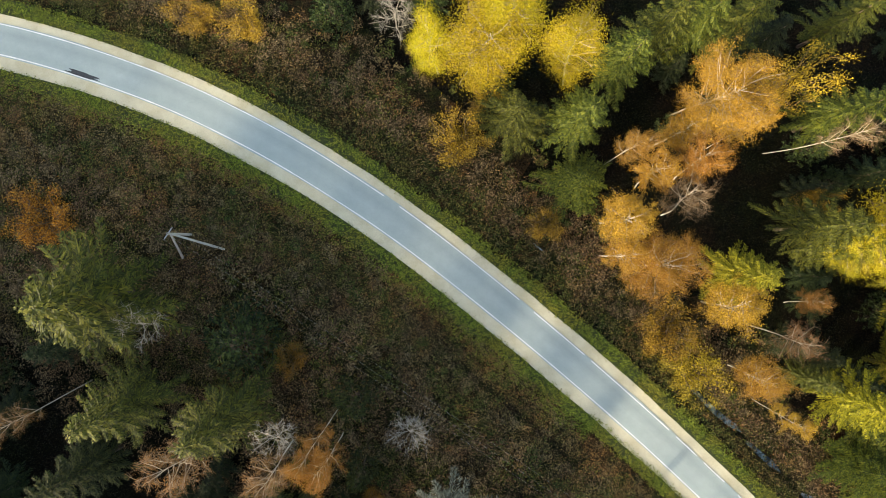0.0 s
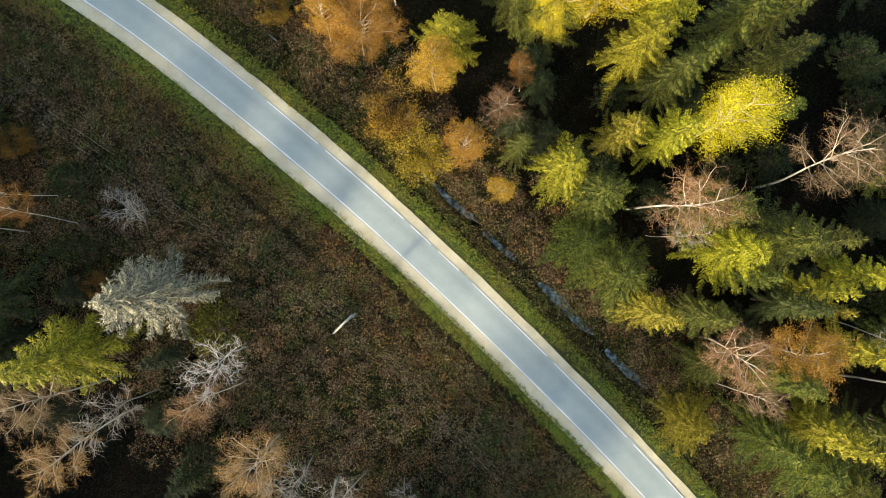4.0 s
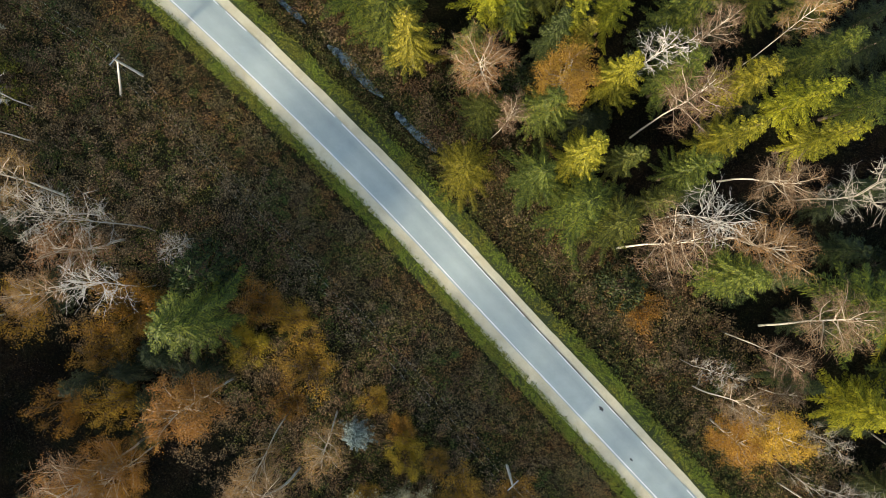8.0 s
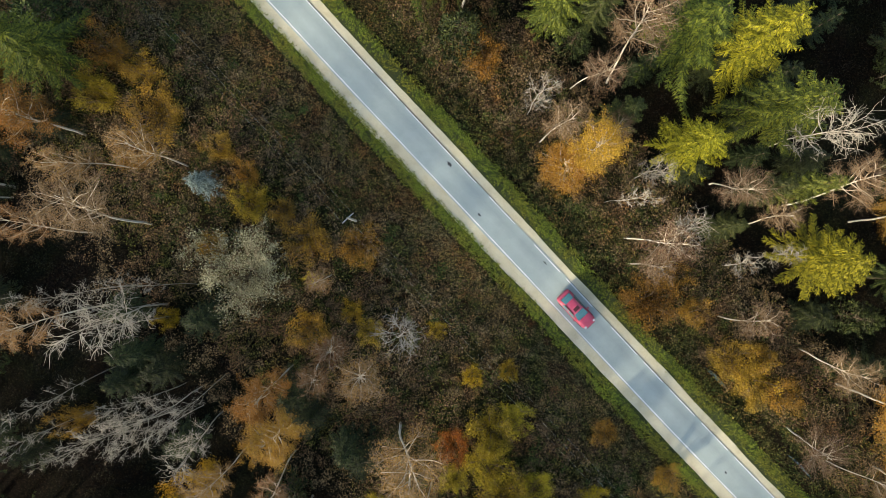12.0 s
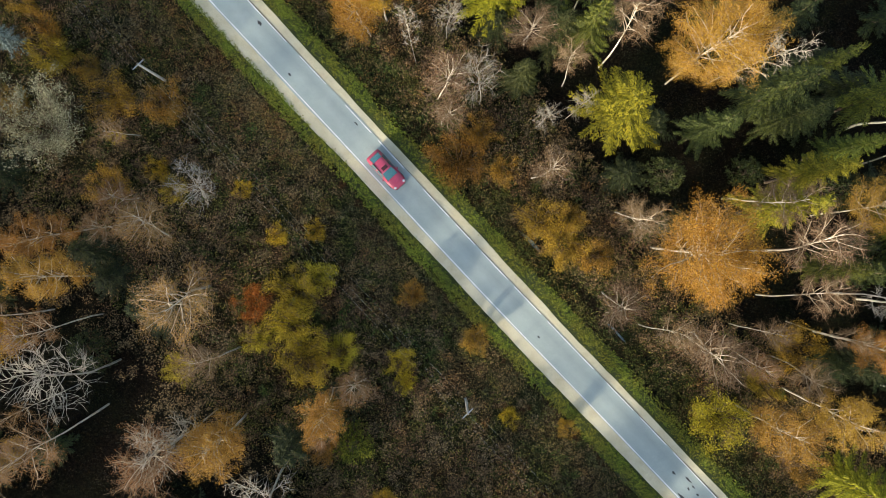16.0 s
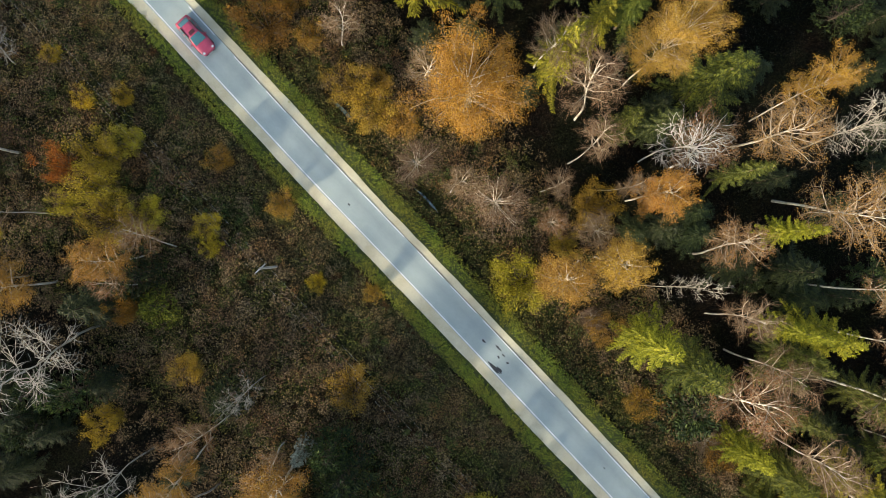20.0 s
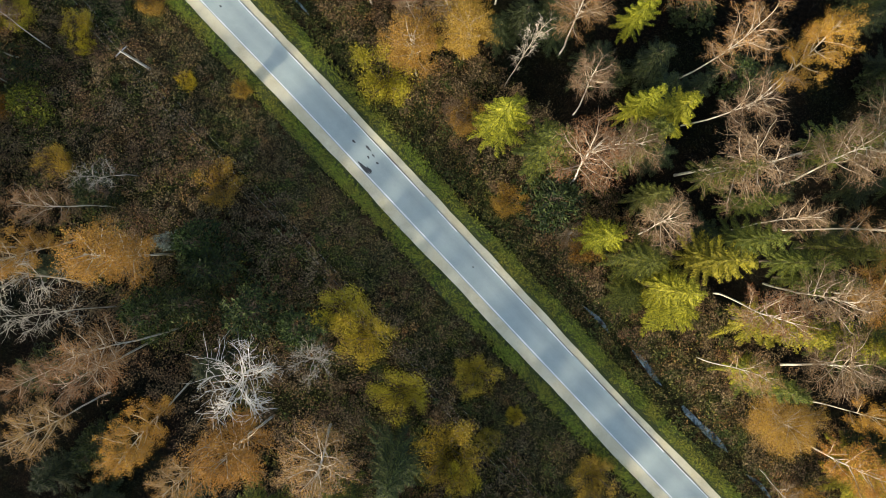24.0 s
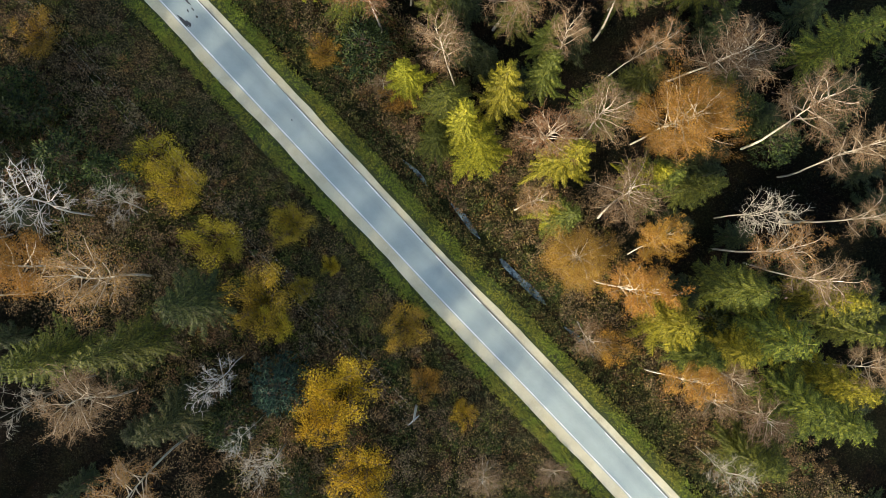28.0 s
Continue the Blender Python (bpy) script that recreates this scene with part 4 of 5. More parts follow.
birch(101.9, -141.0, 23.0, 2.9, "amber")
bare_birch(135.6, -112.8, 15.5, 3.1, "tan")
bare_birch(143.5, -105.8, 23.0, 3.4, "russet")
bare_birch(132.8, -116.6, 21.7, 3.9, "russet")
bare_birch(107.9, -141.8, 23.0, 3.9, "russet")
bare_birch(145.1, -110.1, 20.6, 3.0, "tan")
bare_birch(132.8, -122.5, 3.8, 2.0, "tan")
bare_birch(144.4, -115.4, 21.2, 4.2, "tan")
bare_birch(106.4, -153.9, 21.2, 4.1, "tan")
bare_birch(140.5, -121.7, 20.7, 2.7, "tan")
bare_birch(156.7, -113.3, 21.2, 4.1, "tan")
bare_birch(112.2, -158.8, 21.2, 4.2, "russet")
bare_birch(150.3, -121.2, 23.0, 2.2, "tan")
bare_birch(155.2, -116.5, 20.6, 3.8, "tan")
bare_birch(148.5, -127.9, 20.7, 3.4, "russet")
bare_birch(155.7, -121.2, 22.5, 2.4, "russet")
bare_birch(153.9, -126.9, 23.0, 3.1, "tan")
bare_birch(146.7, -134.7, 16.3, 2.2, "russet")
bare_birch(162.9, -120.9, 22.5, 3.3, "tan")
bare_birch(165.2, -124.3, 21.2, 3.8, "tan")
bare_birch(155.7, -135.5, 16.9, 3.8, "tan")
bare_birch(171.0, -128.1, 21.2, 4.2, "tan")
bare_birch(153.5, -146.6, 9.9, 2.4, "tan")
bare_birch(144.0, -161.5, 6.4, 2.3, "tan")
bare_birch(174.9, -131.1, 21.2, 3.0, "tan")
bare_birch(167.8, -138.8, 19.1, 3.3, "russet")
bare_birch(175.4, -135.9, 21.2, 3.0, "tan")
bare_birch(171.3, -140.3, 20.3, 3.1, "tan")
bare_birch(149.7, -162.1, 6.4, 2.1, "tan")
bare_birch(166.4, -150.2, 12.6, 2.3, "tan")
bare_birch(166.7, -154.7, 10.2, 2.8, "tan")
bare_birch(176.8, -150.4, 17.8, 3.2, "tan")
bare_birch(171.2, -156.1, 11.5, 3.4, "tan")
birch(17.2, 9.0, 16.0, 1.4, "amber")
birch(24.2, 14.3, 23.0, 3.6, "gold")
birch(22.1, 10.9, 15.9, 1.8, "gold")
birch(20.5, 6.6, 17.5, 2.1, "gold")
birch(16.7, 2.8, 15.9, 2.4, "gold")
birch(16.4, -0.6, 14.4, 2.1, "gold")
birch(24.6, 7.4, 20.7, 2.7, "gold")
birch(28.1, 10.7, 19.1, 1.1, "gold")
birch(19.9, -1.8, 12.8, 3.3, "gold")
birch(27.6, -5.6, 14.4, 2.3, "gold")
bare_birch(32.9, -8.2, 11.8, 2.2, "russet")
birch(36.4, -5.7, 11.1, 1.7, "amber")
birch(30.2, -12.3, 12.1, 2.1, "gold")
birch(32.9, -15.9, 11.5, 1.7, "gold")
birch(80.4, -64.4, 17.1, 2.3, "gold")
birch(78.7, -66.0, 12.6, 2.4, "gold")
birch(109.7, -71.1, 21.2, 3.7, "orange")
birch(108.1, -88.3, 23.0, 4.2, "gold")
birch(125.0, -85.0, 21.2, 3.0, "amber")
birch(117.0, -104.9, 17.2, 2.5, "amber")
birch(125.3, -97.2, 21.0, 2.2, "orange")
birch(122.0, -103.1, 17.9, 2.3, "amber")
birch(138.3, -88.8, 21.2, 2.3, "orange")
birch(152.2, -108.3, 23.0, 2.9, "orange")
birch(159.2, -127.6, 23.0, 3.6, "amber")
birch(152.7, -139.9, 12.1, 3.1, "amber")
birch(155.0, -142.1, 23.0, 2.7, "orange")
birch(158.9, -139.4, 23.0, 2.3, "orange")
birch(160.7, -151.7, 16.9, 2.6, "orange")
dead_tree(-4.5, 22.3, 12.8, 2.3, "grey")
dead_tree(-28.3, -8.4, 12.8, 2.6, "grey")
dead_tree(-16.4, -18.7, 14.4, 2.7, "grey")
dead_tree(-3.8, -19.2, 8.3, 2.8, "grey")
dead_tree(-2.2, -37.2, 19.1, 2.7, "grey")
dead_tree(7.4, -32.7, 19.5, 2.8, "white")
dead_tree(14.3, -44.1, 17.5, 2.6, "grey")
dead_tree(20.1, -45.8, 22.3, 3.4, "grey")
dead_tree(24.0, -46.6, 9.6, 1.8, "grey")
dead_tree(49.8, -21.1, 15.9, 1.6, "grey")
dead_tree(20.1, -51.5, 22.3, 2.6, "white")
dead_tree(69.2, -30.1, 23.0, 2.5, "white")
dead_tree(36.9, -79.5, 22.3, 3.4, "grey")
dead_tree(73.2, -44.8, 23.0, 3.0, "white")
dead_tree(37.4, -91.0, 22.3, 2.2, "grey")
dead_tree(40.8, -88.1, 22.3, 2.2, "grey")
dead_tree(87.1, -42.9, 23.0, 2.9, "grey")
dead_tree(42.7, -91.0, 22.3, 2.2, "grey")
dead_tree(75.4, -59.5, 15.9, 1.7, "grey")
dead_tree(61.2, -83.0, 9.6, 3.0, "grey")
dead_tree(52.3, -100.0, 20.7, 4.0, "grey")
dead_tree(83.5, -68.9, 22.3, 1.3, "grey")
dead_tree(86.7, -66.4, 12.1, 1.7, "grey")
dead_tree(90.0, -73.3, 12.8, 2.7, "grey")
dead_tree(99.9, -63.6, 23.0, 2.9, "grey")
dead_tree(62.5, -105.2, 19.1, 2.6, "grey")
dead_tree(96.0, -75.6, 8.0, 1.5, "grey")
dead_tree(99.1, -74.8, 10.2, 1.4, "grey")
dead_tree(114.1, -71.1, 23.0, 2.4, "grey")
dead_tree(75.7, -123.3, 22.3, 3.0, "grey")
dead_tree(87.5, -115.6, 12.8, 1.8, "grey")
dead_tree(82.7, -126.9, 20.7, 3.4, "grey")
dead_tree(85.4, -129.4, 22.3, 2.5, "grey")
dead_tree(126.3, -106.0, 22.3, 1.3, "grey")
dead_tree(143.3, -91.8, 23.0, 2.8, "grey")
dead_tree(101.8, -135.4, 23.0, 4.0, "white")
dead_tree(107.6, -135.2, 9.6, 2.8, "grey")
dead_tree(102.3, -152.4, 20.1, 2.5, "grey")
dead_tree(118.1, -150.1, 19.1, 2.3, "white")
dead_tree(120.4, -156.3, 17.5, 1.1, "white")
dead_tree(122.4, -159.6, 12.8, 2.2, "grey")
dead_tree(168.1, -135.5, 23.0, 2.4, "grey")
dead_tree(166.2, -159.9, 15.9, 2.1, "grey")
pine(-11.4, 24.4, 6.3, 2.5, "dark")
pine(-20.6, -9.5, 8.0, 4.2, "dark")
pine(-9.1, -15.3, 8.7, 2.3, "dark")
pine(-8.2, -22.2, 11.2, 1.8, "dark")
pine(4.8, -30.5, 6.9, 3.1, "fresh")
pine(26.2, -50.3, 9.0, 3.6, "dark")
pine(19.9, -66.9, 5.5, 1.7, "dark")
pine(68.3, -52.0, 9.8, 2.7, "dark")
spruce(90.1, -53.5, 18.0, 4.3, "green")
pine(74.4, -105.0, 8.0, 3.0, "dark")
pine(77.1, -108.3, 5.5, 2.3, "fresh")
pine(69.5, -116.5, 11.6, 2.3, "dark")
pine(84.3, -117.2, 6.9, 2.4, "dark")
pine(94.9, -122.7, 8.7, 2.7, "dark")
pine(90.3, -129.9, 10.1, 3.0, "dark")
pine(96.2, -125.1, 8.0, 3.6, "dark")
pine(93.9, -128.8, 9.0, 3.0, "dark")
pine(100.1, -129.6, 6.9, 3.4, "dark")
pine(105.5, -131.2, 9.0, 2.7, "dark")
pine(131.0, -118.4, 8.0, 3.5, "dark")
pine(113.1, -154.6, 9.0, 2.4, "dark")
pine(117.5, -156.8, 9.0, 3.0, "dark")
pine(122.3, -152.9, 9.0, 3.2, "teal")
shrub(-25.8, 24.2, 6.0, 2.2, "ochre")
shrub(-41.3, 3.3, 4.3, 3.1, "orange")
shrub(-20.4, 23.7, 6.0, 2.5, "ochre")
shrub(4.4, 17.0, 4.3, 1.9, "ochre")
shrub(2.1, 11.3, 6.0, 3.0, "ochre")
shrub(-15.5, -11.2, 5.1, 1.6, "ochre")
shrub(10.7, 2.6, 3.4, 1.8, "ochre")
shrub(34.1, 15.8, 13.7, 2.6, "olive")
shrub(-7.5, -26.1, 4.3, 1.4, "ochre")
shrub(-21.0, -40.7, 4.3, 2.4, "ochre")
shrub(23.0, -8.4, 5.1, 3.1, "ochre")
shrub(36.6, 4.8, 10.2, 1.1, "ochre")
shrub(26.0, -12.5, 5.8, 3.1, "olive")
shrub(3.0, -55.8, 7.5, 1.7, "ochre")
shrub(19.5, -53.2, 8.7, 2.8, "ochre")
shrub(16.3, -57.2, 6.0, 2.8, "ochre")
shrub(12.3, -63.4, 7.5, 2.5, "ochre")
shrub(17.5, -63.4, 7.5, 2.5, "ochre")
shrub(32.2, -53.1, 6.0, 2.2, "ochre")
shrub(30.7, -57.6, 6.0, 2.1, "olive")
shrub(35.1, -55.1, 5.1, 2.1, "ochre")
shrub(36.8, -59.6, 4.3, 3.0, "ochre")
shrub(34.5, -63.6, 3.4, 1.9, "ochre")
shrub(43.4, -63.2, 4.3, 1.5, "ochre")
shrub(46.1, -66.0, 5.1, 1.5, "ochre")
shrub(46.6, -68.7, 5.1, 2.0, "olive")
shrub(42.4, -73.3, 3.4, 1.5, "ochre")
shrub(37.8, -80.7, 4.3, 1.1, "yellow")
shrub(49.7, -69.6, 3.4, 1.3, "ochre")
shrub(29.0, -90.8, 7.5, 1.5, "ochre")
shrub(70.8, -53.9, 5.1, 2.3, "ochre")
shrub(52.3, -72.5, 3.4, 2.7, "ochre")
shrub(52.5, -76.7, 2.6, 0.8, "yellow")
shrub(57.7, -73.5, 3.4, 2.2, "ochre")
shrub(52.4, -81.9, 4.3, 2.1, "ochre")
shrub(41.8, -97.5, 8.7, 2.6, "gold")
shrub(58.5, -82.5, 3.4, 1.5, "olive")
shrub(65.6, -82.1, 2.6, 1.0, "yellow")
shrub(42.1, -109.0, 8.7, 1.8, "ochre")
shrub(69.3, -87.0, 3.4, 1.1, "yellow")
shrub(73.1, -86.6, 2.6, 1.1, "yellow")
shrub(59.2, -100.6, 4.3, 1.5, "olive")
shrub(67.1, -93.9, 6.0, 1.8, "orange")
shrub(71.2, -92.7, 5.1, 2.5, "olive")
shrub(73.6, -91.1, 4.3, 1.8, "olive")
shrub(67.5, -97.8, 3.4, 1.6, "olive")
shrub(89.9, -76.9, 4.3, 1.9, "ochre")
shrub(87.7, -79.5, 4.3, 2.9, "ochre")
shrub(70.9, -96.4, 5.1, 2.5, "olive")
shrub(72.3, -99.4, 5.1, 2.7, "olive")
shrub(55.9, -116.2, 9.9, 2.8, "ochre")
shrub(92.4, -80.4, 3.4, 1.5, "ochre")
shrub(75.7, -98.9, 3.4, 1.9, "olive")
shrub(83.1, -93.1, 2.6, 1.4, "ochre")
shrub(81.8, -99.8, 3.4, 1.5, "yellow")
shrub(96.4, -85.6, 3.4, 2.4, "ochre")
shrub(74.0, -108.4, 6.0, 1.5, "ochre")
shrub(82.5, -102.1, 3.4, 1.1, "yellow")
shrub(99.4, -85.2, 3.4, 1.4, "ochre")
shrub(98.9, -87.9, 3.4, 2.4, "ochre")
shrub(89.5, -97.8, 2.6, 1.5, "ochre")
shrub(101.9, -89.2, 3.4, 1.9, "ochre")
shrub(72.0, -119.8, 6.0, 1.7, "olive")
shrub(80.2, -114.4, 5.1, 1.6, "ochre")
shrub(93.1, -105.8, 2.6, 1.0, "yellow")
shrub(98.9, -106.8, 2.6, 1.0, "ochre")
shrub(96.6, -116.6, 3.4, 2.4, "ochre")
shrub(121.1, -98.2, 7.5, 2.3, "ochre")
shrub(113.8, -105.8, 6.7, 3.0, "olive")
shrub(118.3, -101.9, 6.0, 1.5, "olive")
shrub(122.0, -110.1, 6.0, 1.7, "ochre")
shrub(109.6, -129.7, 4.3, 2.7, "olive")
shrub(111.8, -132.4, 5.1, 2.8, "olive")
shrub(126.6, -118.2, 2.6, 1.8, "ochre")
shrub(115.5, -138.3, 4.3, 2.8, "olive")
shrub(134.6, -123.2, 4.3, 1.9, "ochre")
shrub(123.1, -136.3, 3.4, 2.2, "olive")
shrub(120.3, -144.2, 6.0, 3.5, "olive")
shrub(124.4, -143.0, 3.4, 1.3, "olive")
shrub(127.3, -140.7, 2.6, 1.0, "yellow")
shrub(121.8, -146.8, 4.3, 1.8, "olive")
shrub(128.8, -153.5, 6.0, 3.4, "gold")
shrub(135.3, -147.0, 3.4, 2.4, "ochre")
shrub(126.8, -156.1, 6.0, 2.7, "gold")
shrub(137.4, -152.9, 2.6, 1.7, "ochre")
shrub(130.8, -161.9, 6.0, 3.0, "gold")
shrub(141.1, -156.1, 3.4, 1.4, "yellow")
shrub(156.1, -148.7, 7.5, 1.8, "ochre")
spruce(-32.8, -4.8, 20.6, 6.2, "green")
spruce(-29.8, -14.7, 20.6, 3.7, "green")
spruce(-34.3, -21.0, 18.5, 3.2, "dark")
spruce(6.9, 12.7, 14.0, 3.3, "green")
spruce(-20.8, -16.0, 20.6, 4.2, "green")
spruce(16.9, 17.6, 18.5, 2.9, "green")
spruce(20.4, 20.6, 18.5, 3.2, "green")
spruce(13.1, 12.4, 16.5, 3.2, "green")
spruce(23.9, 21.1, 18.5, 2.6, "green")
spruce(27.4, 21.1, 18.5, 3.2, "green")
spruce(13.3, 6.7, 9.5, 3.5, "green")
spruce(-16.6, -27.3, 18.5, 4.2, "dark")
spruce(-17.1, -33.4, 18.5, 4.2, "dark")
spruce(37.9, 21.6, 18.5, 2.6, "green")
spruce(37.4, 12.6, 18.5, 3.2, "green")
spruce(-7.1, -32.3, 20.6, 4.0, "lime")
spruce(0.9, -26.6, 20.9, 4.2, "pale")
spruce(28.8, -2.5, 15.5, 3.2, "lime")
spruce(35.4, 2.1, 18.5, 3.2, "green")
spruce(38.4, 0.1, 18.5, 3.2, "green")
spruce(35.6, -12.6, 13.5, 1.7, "green")
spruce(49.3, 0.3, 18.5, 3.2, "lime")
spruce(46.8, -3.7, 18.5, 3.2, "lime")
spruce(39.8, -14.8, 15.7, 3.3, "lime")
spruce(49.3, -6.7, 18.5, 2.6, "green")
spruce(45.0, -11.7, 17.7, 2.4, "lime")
spruce(55.8, -1.2, 18.5, 3.2, "green")
spruce(43.1, -17.3, 14.8, 3.3, "green")
spruce(59.9, -0.7, 18.5, 2.1, "green")
spruce(49.5, -12.0, 18.5, 2.6, "lime")
spruce(58.8, -5.2, 18.5, 2.6, "green")
spruce(42.3, -22.0, 8.5, 3.7, "green")
spruce(45.3, -24.9, 11.8, 4.2, "green")
spruce(53.6, -18.9, 18.4, 3.7, "green")
spruce(47.5, -28.4, 19.0, 2.5, "lime")
spruce(55.4, -22.8, 17.2, 3.6, "lime")
spruce(59.4, -21.8, 18.5, 3.7, "green")
spruce(26.8, -54.3, 18.0, 4.2, "green")
spruce(62.7, -21.9, 18.5, 2.4, "green")
spruce(71.7, -14.4, 18.5, 3.7, "green")
spruce(62.7, -26.4, 18.5, 1.7, "lime")
spruce(66.7, -25.1, 18.5, 2.1, "lime")
spruce(52.7, -40.0, 9.8, 3.1, "lime")
spruce(78.2, -16.9, 18.5, 3.1, "green")
spruce(60.3, -34.8, 17.1, 2.7, "green")
spruce(66.7, -32.1, 18.5, 2.4, "lime")
spruce(73.2, -25.9, 18.5, 3.1, "green")
spruce(78.2, -21.9, 18.5, 3.1, "green")
spruce(59.5, -41.1, 15.1, 2.9, "green")
spruce(63.1, -39.4, 20.6, 2.7, "lime")
spruce(72.2, -31.8, 18.5, 2.6, "green")
spruce(67.7, -39.5, 16.4, 1.9, "green")
spruce(64.0, -43.4, 12.6, 4.2, "green")
spruce(41.4, -66.8, 6.3, 1.8, "blue")
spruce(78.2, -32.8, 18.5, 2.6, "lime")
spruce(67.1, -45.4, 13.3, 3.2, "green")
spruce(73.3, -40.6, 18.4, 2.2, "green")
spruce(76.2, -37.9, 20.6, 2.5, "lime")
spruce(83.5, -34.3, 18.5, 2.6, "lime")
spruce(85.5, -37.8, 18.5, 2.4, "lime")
spruce(90.5, -34.3, 18.5, 2.6, "green")
spruce(77.3, -50.3, 18.2, 2.9, "green")
spruce(96.4, -54.2, 18.5, 4.2, "lime")
spruce(91.2, -63.6, 12.8, 3.4, "lime")
spruce(98.8, -60.9, 18.5, 4.2, "green")
spruce(99.8, -68.2, 18.5, 2.1, "green")
spruce(103.2, -75.1, 15.3, 4.0, "lime")
spruce(112.7, -65.9, 18.5, 2.1, "green")
spruce(116.7, -74.1, 18.5, 3.1, "dark")
spruce(127.1, -74.1, 18.5, 2.6, "green")
spruce(116.8, -84.7, 20.6, 2.5, "lime")
spruce(120.2, -81.5, 18.5, 2.1, "lime")
spruce(131.1, -86.6, 17.9, 3.4, "green")
spruce(125.4, -111.1, 17.7, 2.7, "lime")
spruce(129.8, -113.7, 17.1, 3.1, "green")
spruce(101.8, -149.3, 18.5, 3.2, "green")
spruce(141.3, -110.4, 16.6, 2.4, "lime")
spruce(135.5, -122.0, 12.5, 2.2, "lime")
spruce(139.5, -118.2, 15.5, 1.6, "green")
spruce(109.8, -148.0, 20.6, 3.0, "green")
spruce(115.1, -144.0, 16.7, 3.2, "dark")
spruce(146.2, -116.1, 18.5, 2.1, "green")
spruce(139.4, -124.3, 11.8, 2.8, "green")
spruce(138.4, -127.8, 7.2, 2.3, "green")
spruce(141.0, -127.0, 18.8, 2.2, "lime")
spruce(113.7, -154.9, 18.5, 2.6, "dark")
spruce(144.6, -124.2, 20.6, 2.4, "lime")
spruce(157.5, -113.2, 18.5, 2.6, "green")
spruce(148.7, -122.3, 17.4, 2.1, "green")
spruce(142.5, -128.7, 10.5, 3.2, "lime")
spruce(164.2, -113.1, 18.5, 2.6, "green")
spruce(157.2, -123.1, 18.5, 2.1, "green")
spruce(150.5, -130.5, 20.6, 2.7, "lime")
spruce(150.4, -135.8, 17.6, 2.0, "green")
spruce(159.1, -132.2, 17.8, 2.8, "green")
spruce(177.2, -118.7, 18.5, 2.6, "green")
spruce(161.0, -145.9, 15.2, 3.1, "lime")
spruce(167.0, -142.4, 17.0, 3.2, "green")
spruce(163.9, -149.0, 13.0, 2.8, "green")
spruce(166.8, -148.3, 14.7, 2.7, "lime")
spruce(170.1, -147.0, 17.0, 4.0, "green")
spruce(175.7, -143.9, 18.5, 2.6, "green")
spruce(177.2, -146.4, 18.5, 2.1, "green")
spruce(172.8, -153.4, 15.2, 3.8, "green")
spruce(170.6, -159.6, 10.5, 3.4, "green")
spruce(176.1, -154.8, 16.1, 3.3, "green")
willow(46.0, -76.1, 9.9, 4.6, "pale")
bare_birch(-16.0, -20.4, 20.0, 2.2, "russet")
bare_birch(-4.1, -38.9, 21.0, 3.3, "russet")
shrub(7.6, -53.8, 6.0, 3.1, "ochre")
spruce(63.6, -28.2, 16.0, 1.6, "lime")
spruce(54.5, -34.1, 10.0, 2.7, "green")
bare_birch(81.6, -28.9, 21.0, 2.3, "russet")
spruce(85.3, -30.1, 18.0, 3.0, "green")
spruce(80.9, -23.6, 18.0, 2.5, "green")
spruce(86.1, -24.2, 18.0, 2.7, "green")
shrub(57.0, -80.1, 3.0, 1.2, "yellow")
dead_tree(31.6, -86.0, 22.0, 1.3, "grey")
dead_tree(30.1, -90.3, 22.0, 1.3, "grey")
dead_tree(33.9, -92.2, 22.0, 1.3, "grey")
dead_tree(38.8, -87.9, 22.0, 1.3, "grey")
dead_tree(40.7, -90.3, 22.0, 1.3, "grey")
dead_tree(43.1, -87.0, 22.0, 1.3, "grey")
dead_tree(35.9, -79.3, 22.0, 1.3, "grey")
dead_tree(37.4, -80.7, 22.0, 1.3, "grey")
dead_tree(33.1, -77.4, 22.0, 1.3, "grey")
dead_tree(40.2, -77.4, 22.0, 1.3, "grey")
spruce(120.9, -71.8, 18.0, 1.7, "green")
dead_tree(126.6, -93.1, 22.0, 2.8, "white")
bare_birch(58.9, -108.0, 18.0, 3.9, "russet")
bare_birch(85.0, -118.9, 17.0, 2.4, "russet")
pine(92.1, -122.6, 9.0, 1.1, "blue")
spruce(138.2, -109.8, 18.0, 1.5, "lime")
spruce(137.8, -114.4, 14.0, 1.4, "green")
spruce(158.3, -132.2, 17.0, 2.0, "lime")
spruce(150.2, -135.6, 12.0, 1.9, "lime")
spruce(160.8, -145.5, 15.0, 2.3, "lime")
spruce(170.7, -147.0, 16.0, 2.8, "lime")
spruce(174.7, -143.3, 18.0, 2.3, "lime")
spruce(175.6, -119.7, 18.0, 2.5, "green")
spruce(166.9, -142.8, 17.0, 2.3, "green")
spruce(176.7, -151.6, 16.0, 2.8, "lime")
spruce(168.9, -159.1, 12.0, 2.4, "green")
spruce(154.9, -126.2, 18.0, 1.8, "green")
spruce(163.5, -124.2, 18.0, 1.9, "green")
birch(20.4, -68.0, 18.0, 3.3, "gold")
shrub(19.6, -53.6, 6.0, 2.8, "ochre")
spruce(139.0, -112.0, 15.0, 1.6, "green")
spruce(153.4, -124.5, 17.0, 1.9, "green")
spruce(163.0, -133.1, 17.0, 2.1, "green")
spruce(149.1, -118.8, 16.0, 1.6, "green")
spruce(123.1, -90.4, 15.0, 1.8, "green")
spruce(134.1, -95.1, 16.0, 1.6, "green")
spruce(138.7, -100.6, 16.0, 1.7, "lime")
spruce(139.3, -112.8, 16.0, 1.8, "green")
spruce(119.1, -76.1, 16.0, 2.0, "dark")
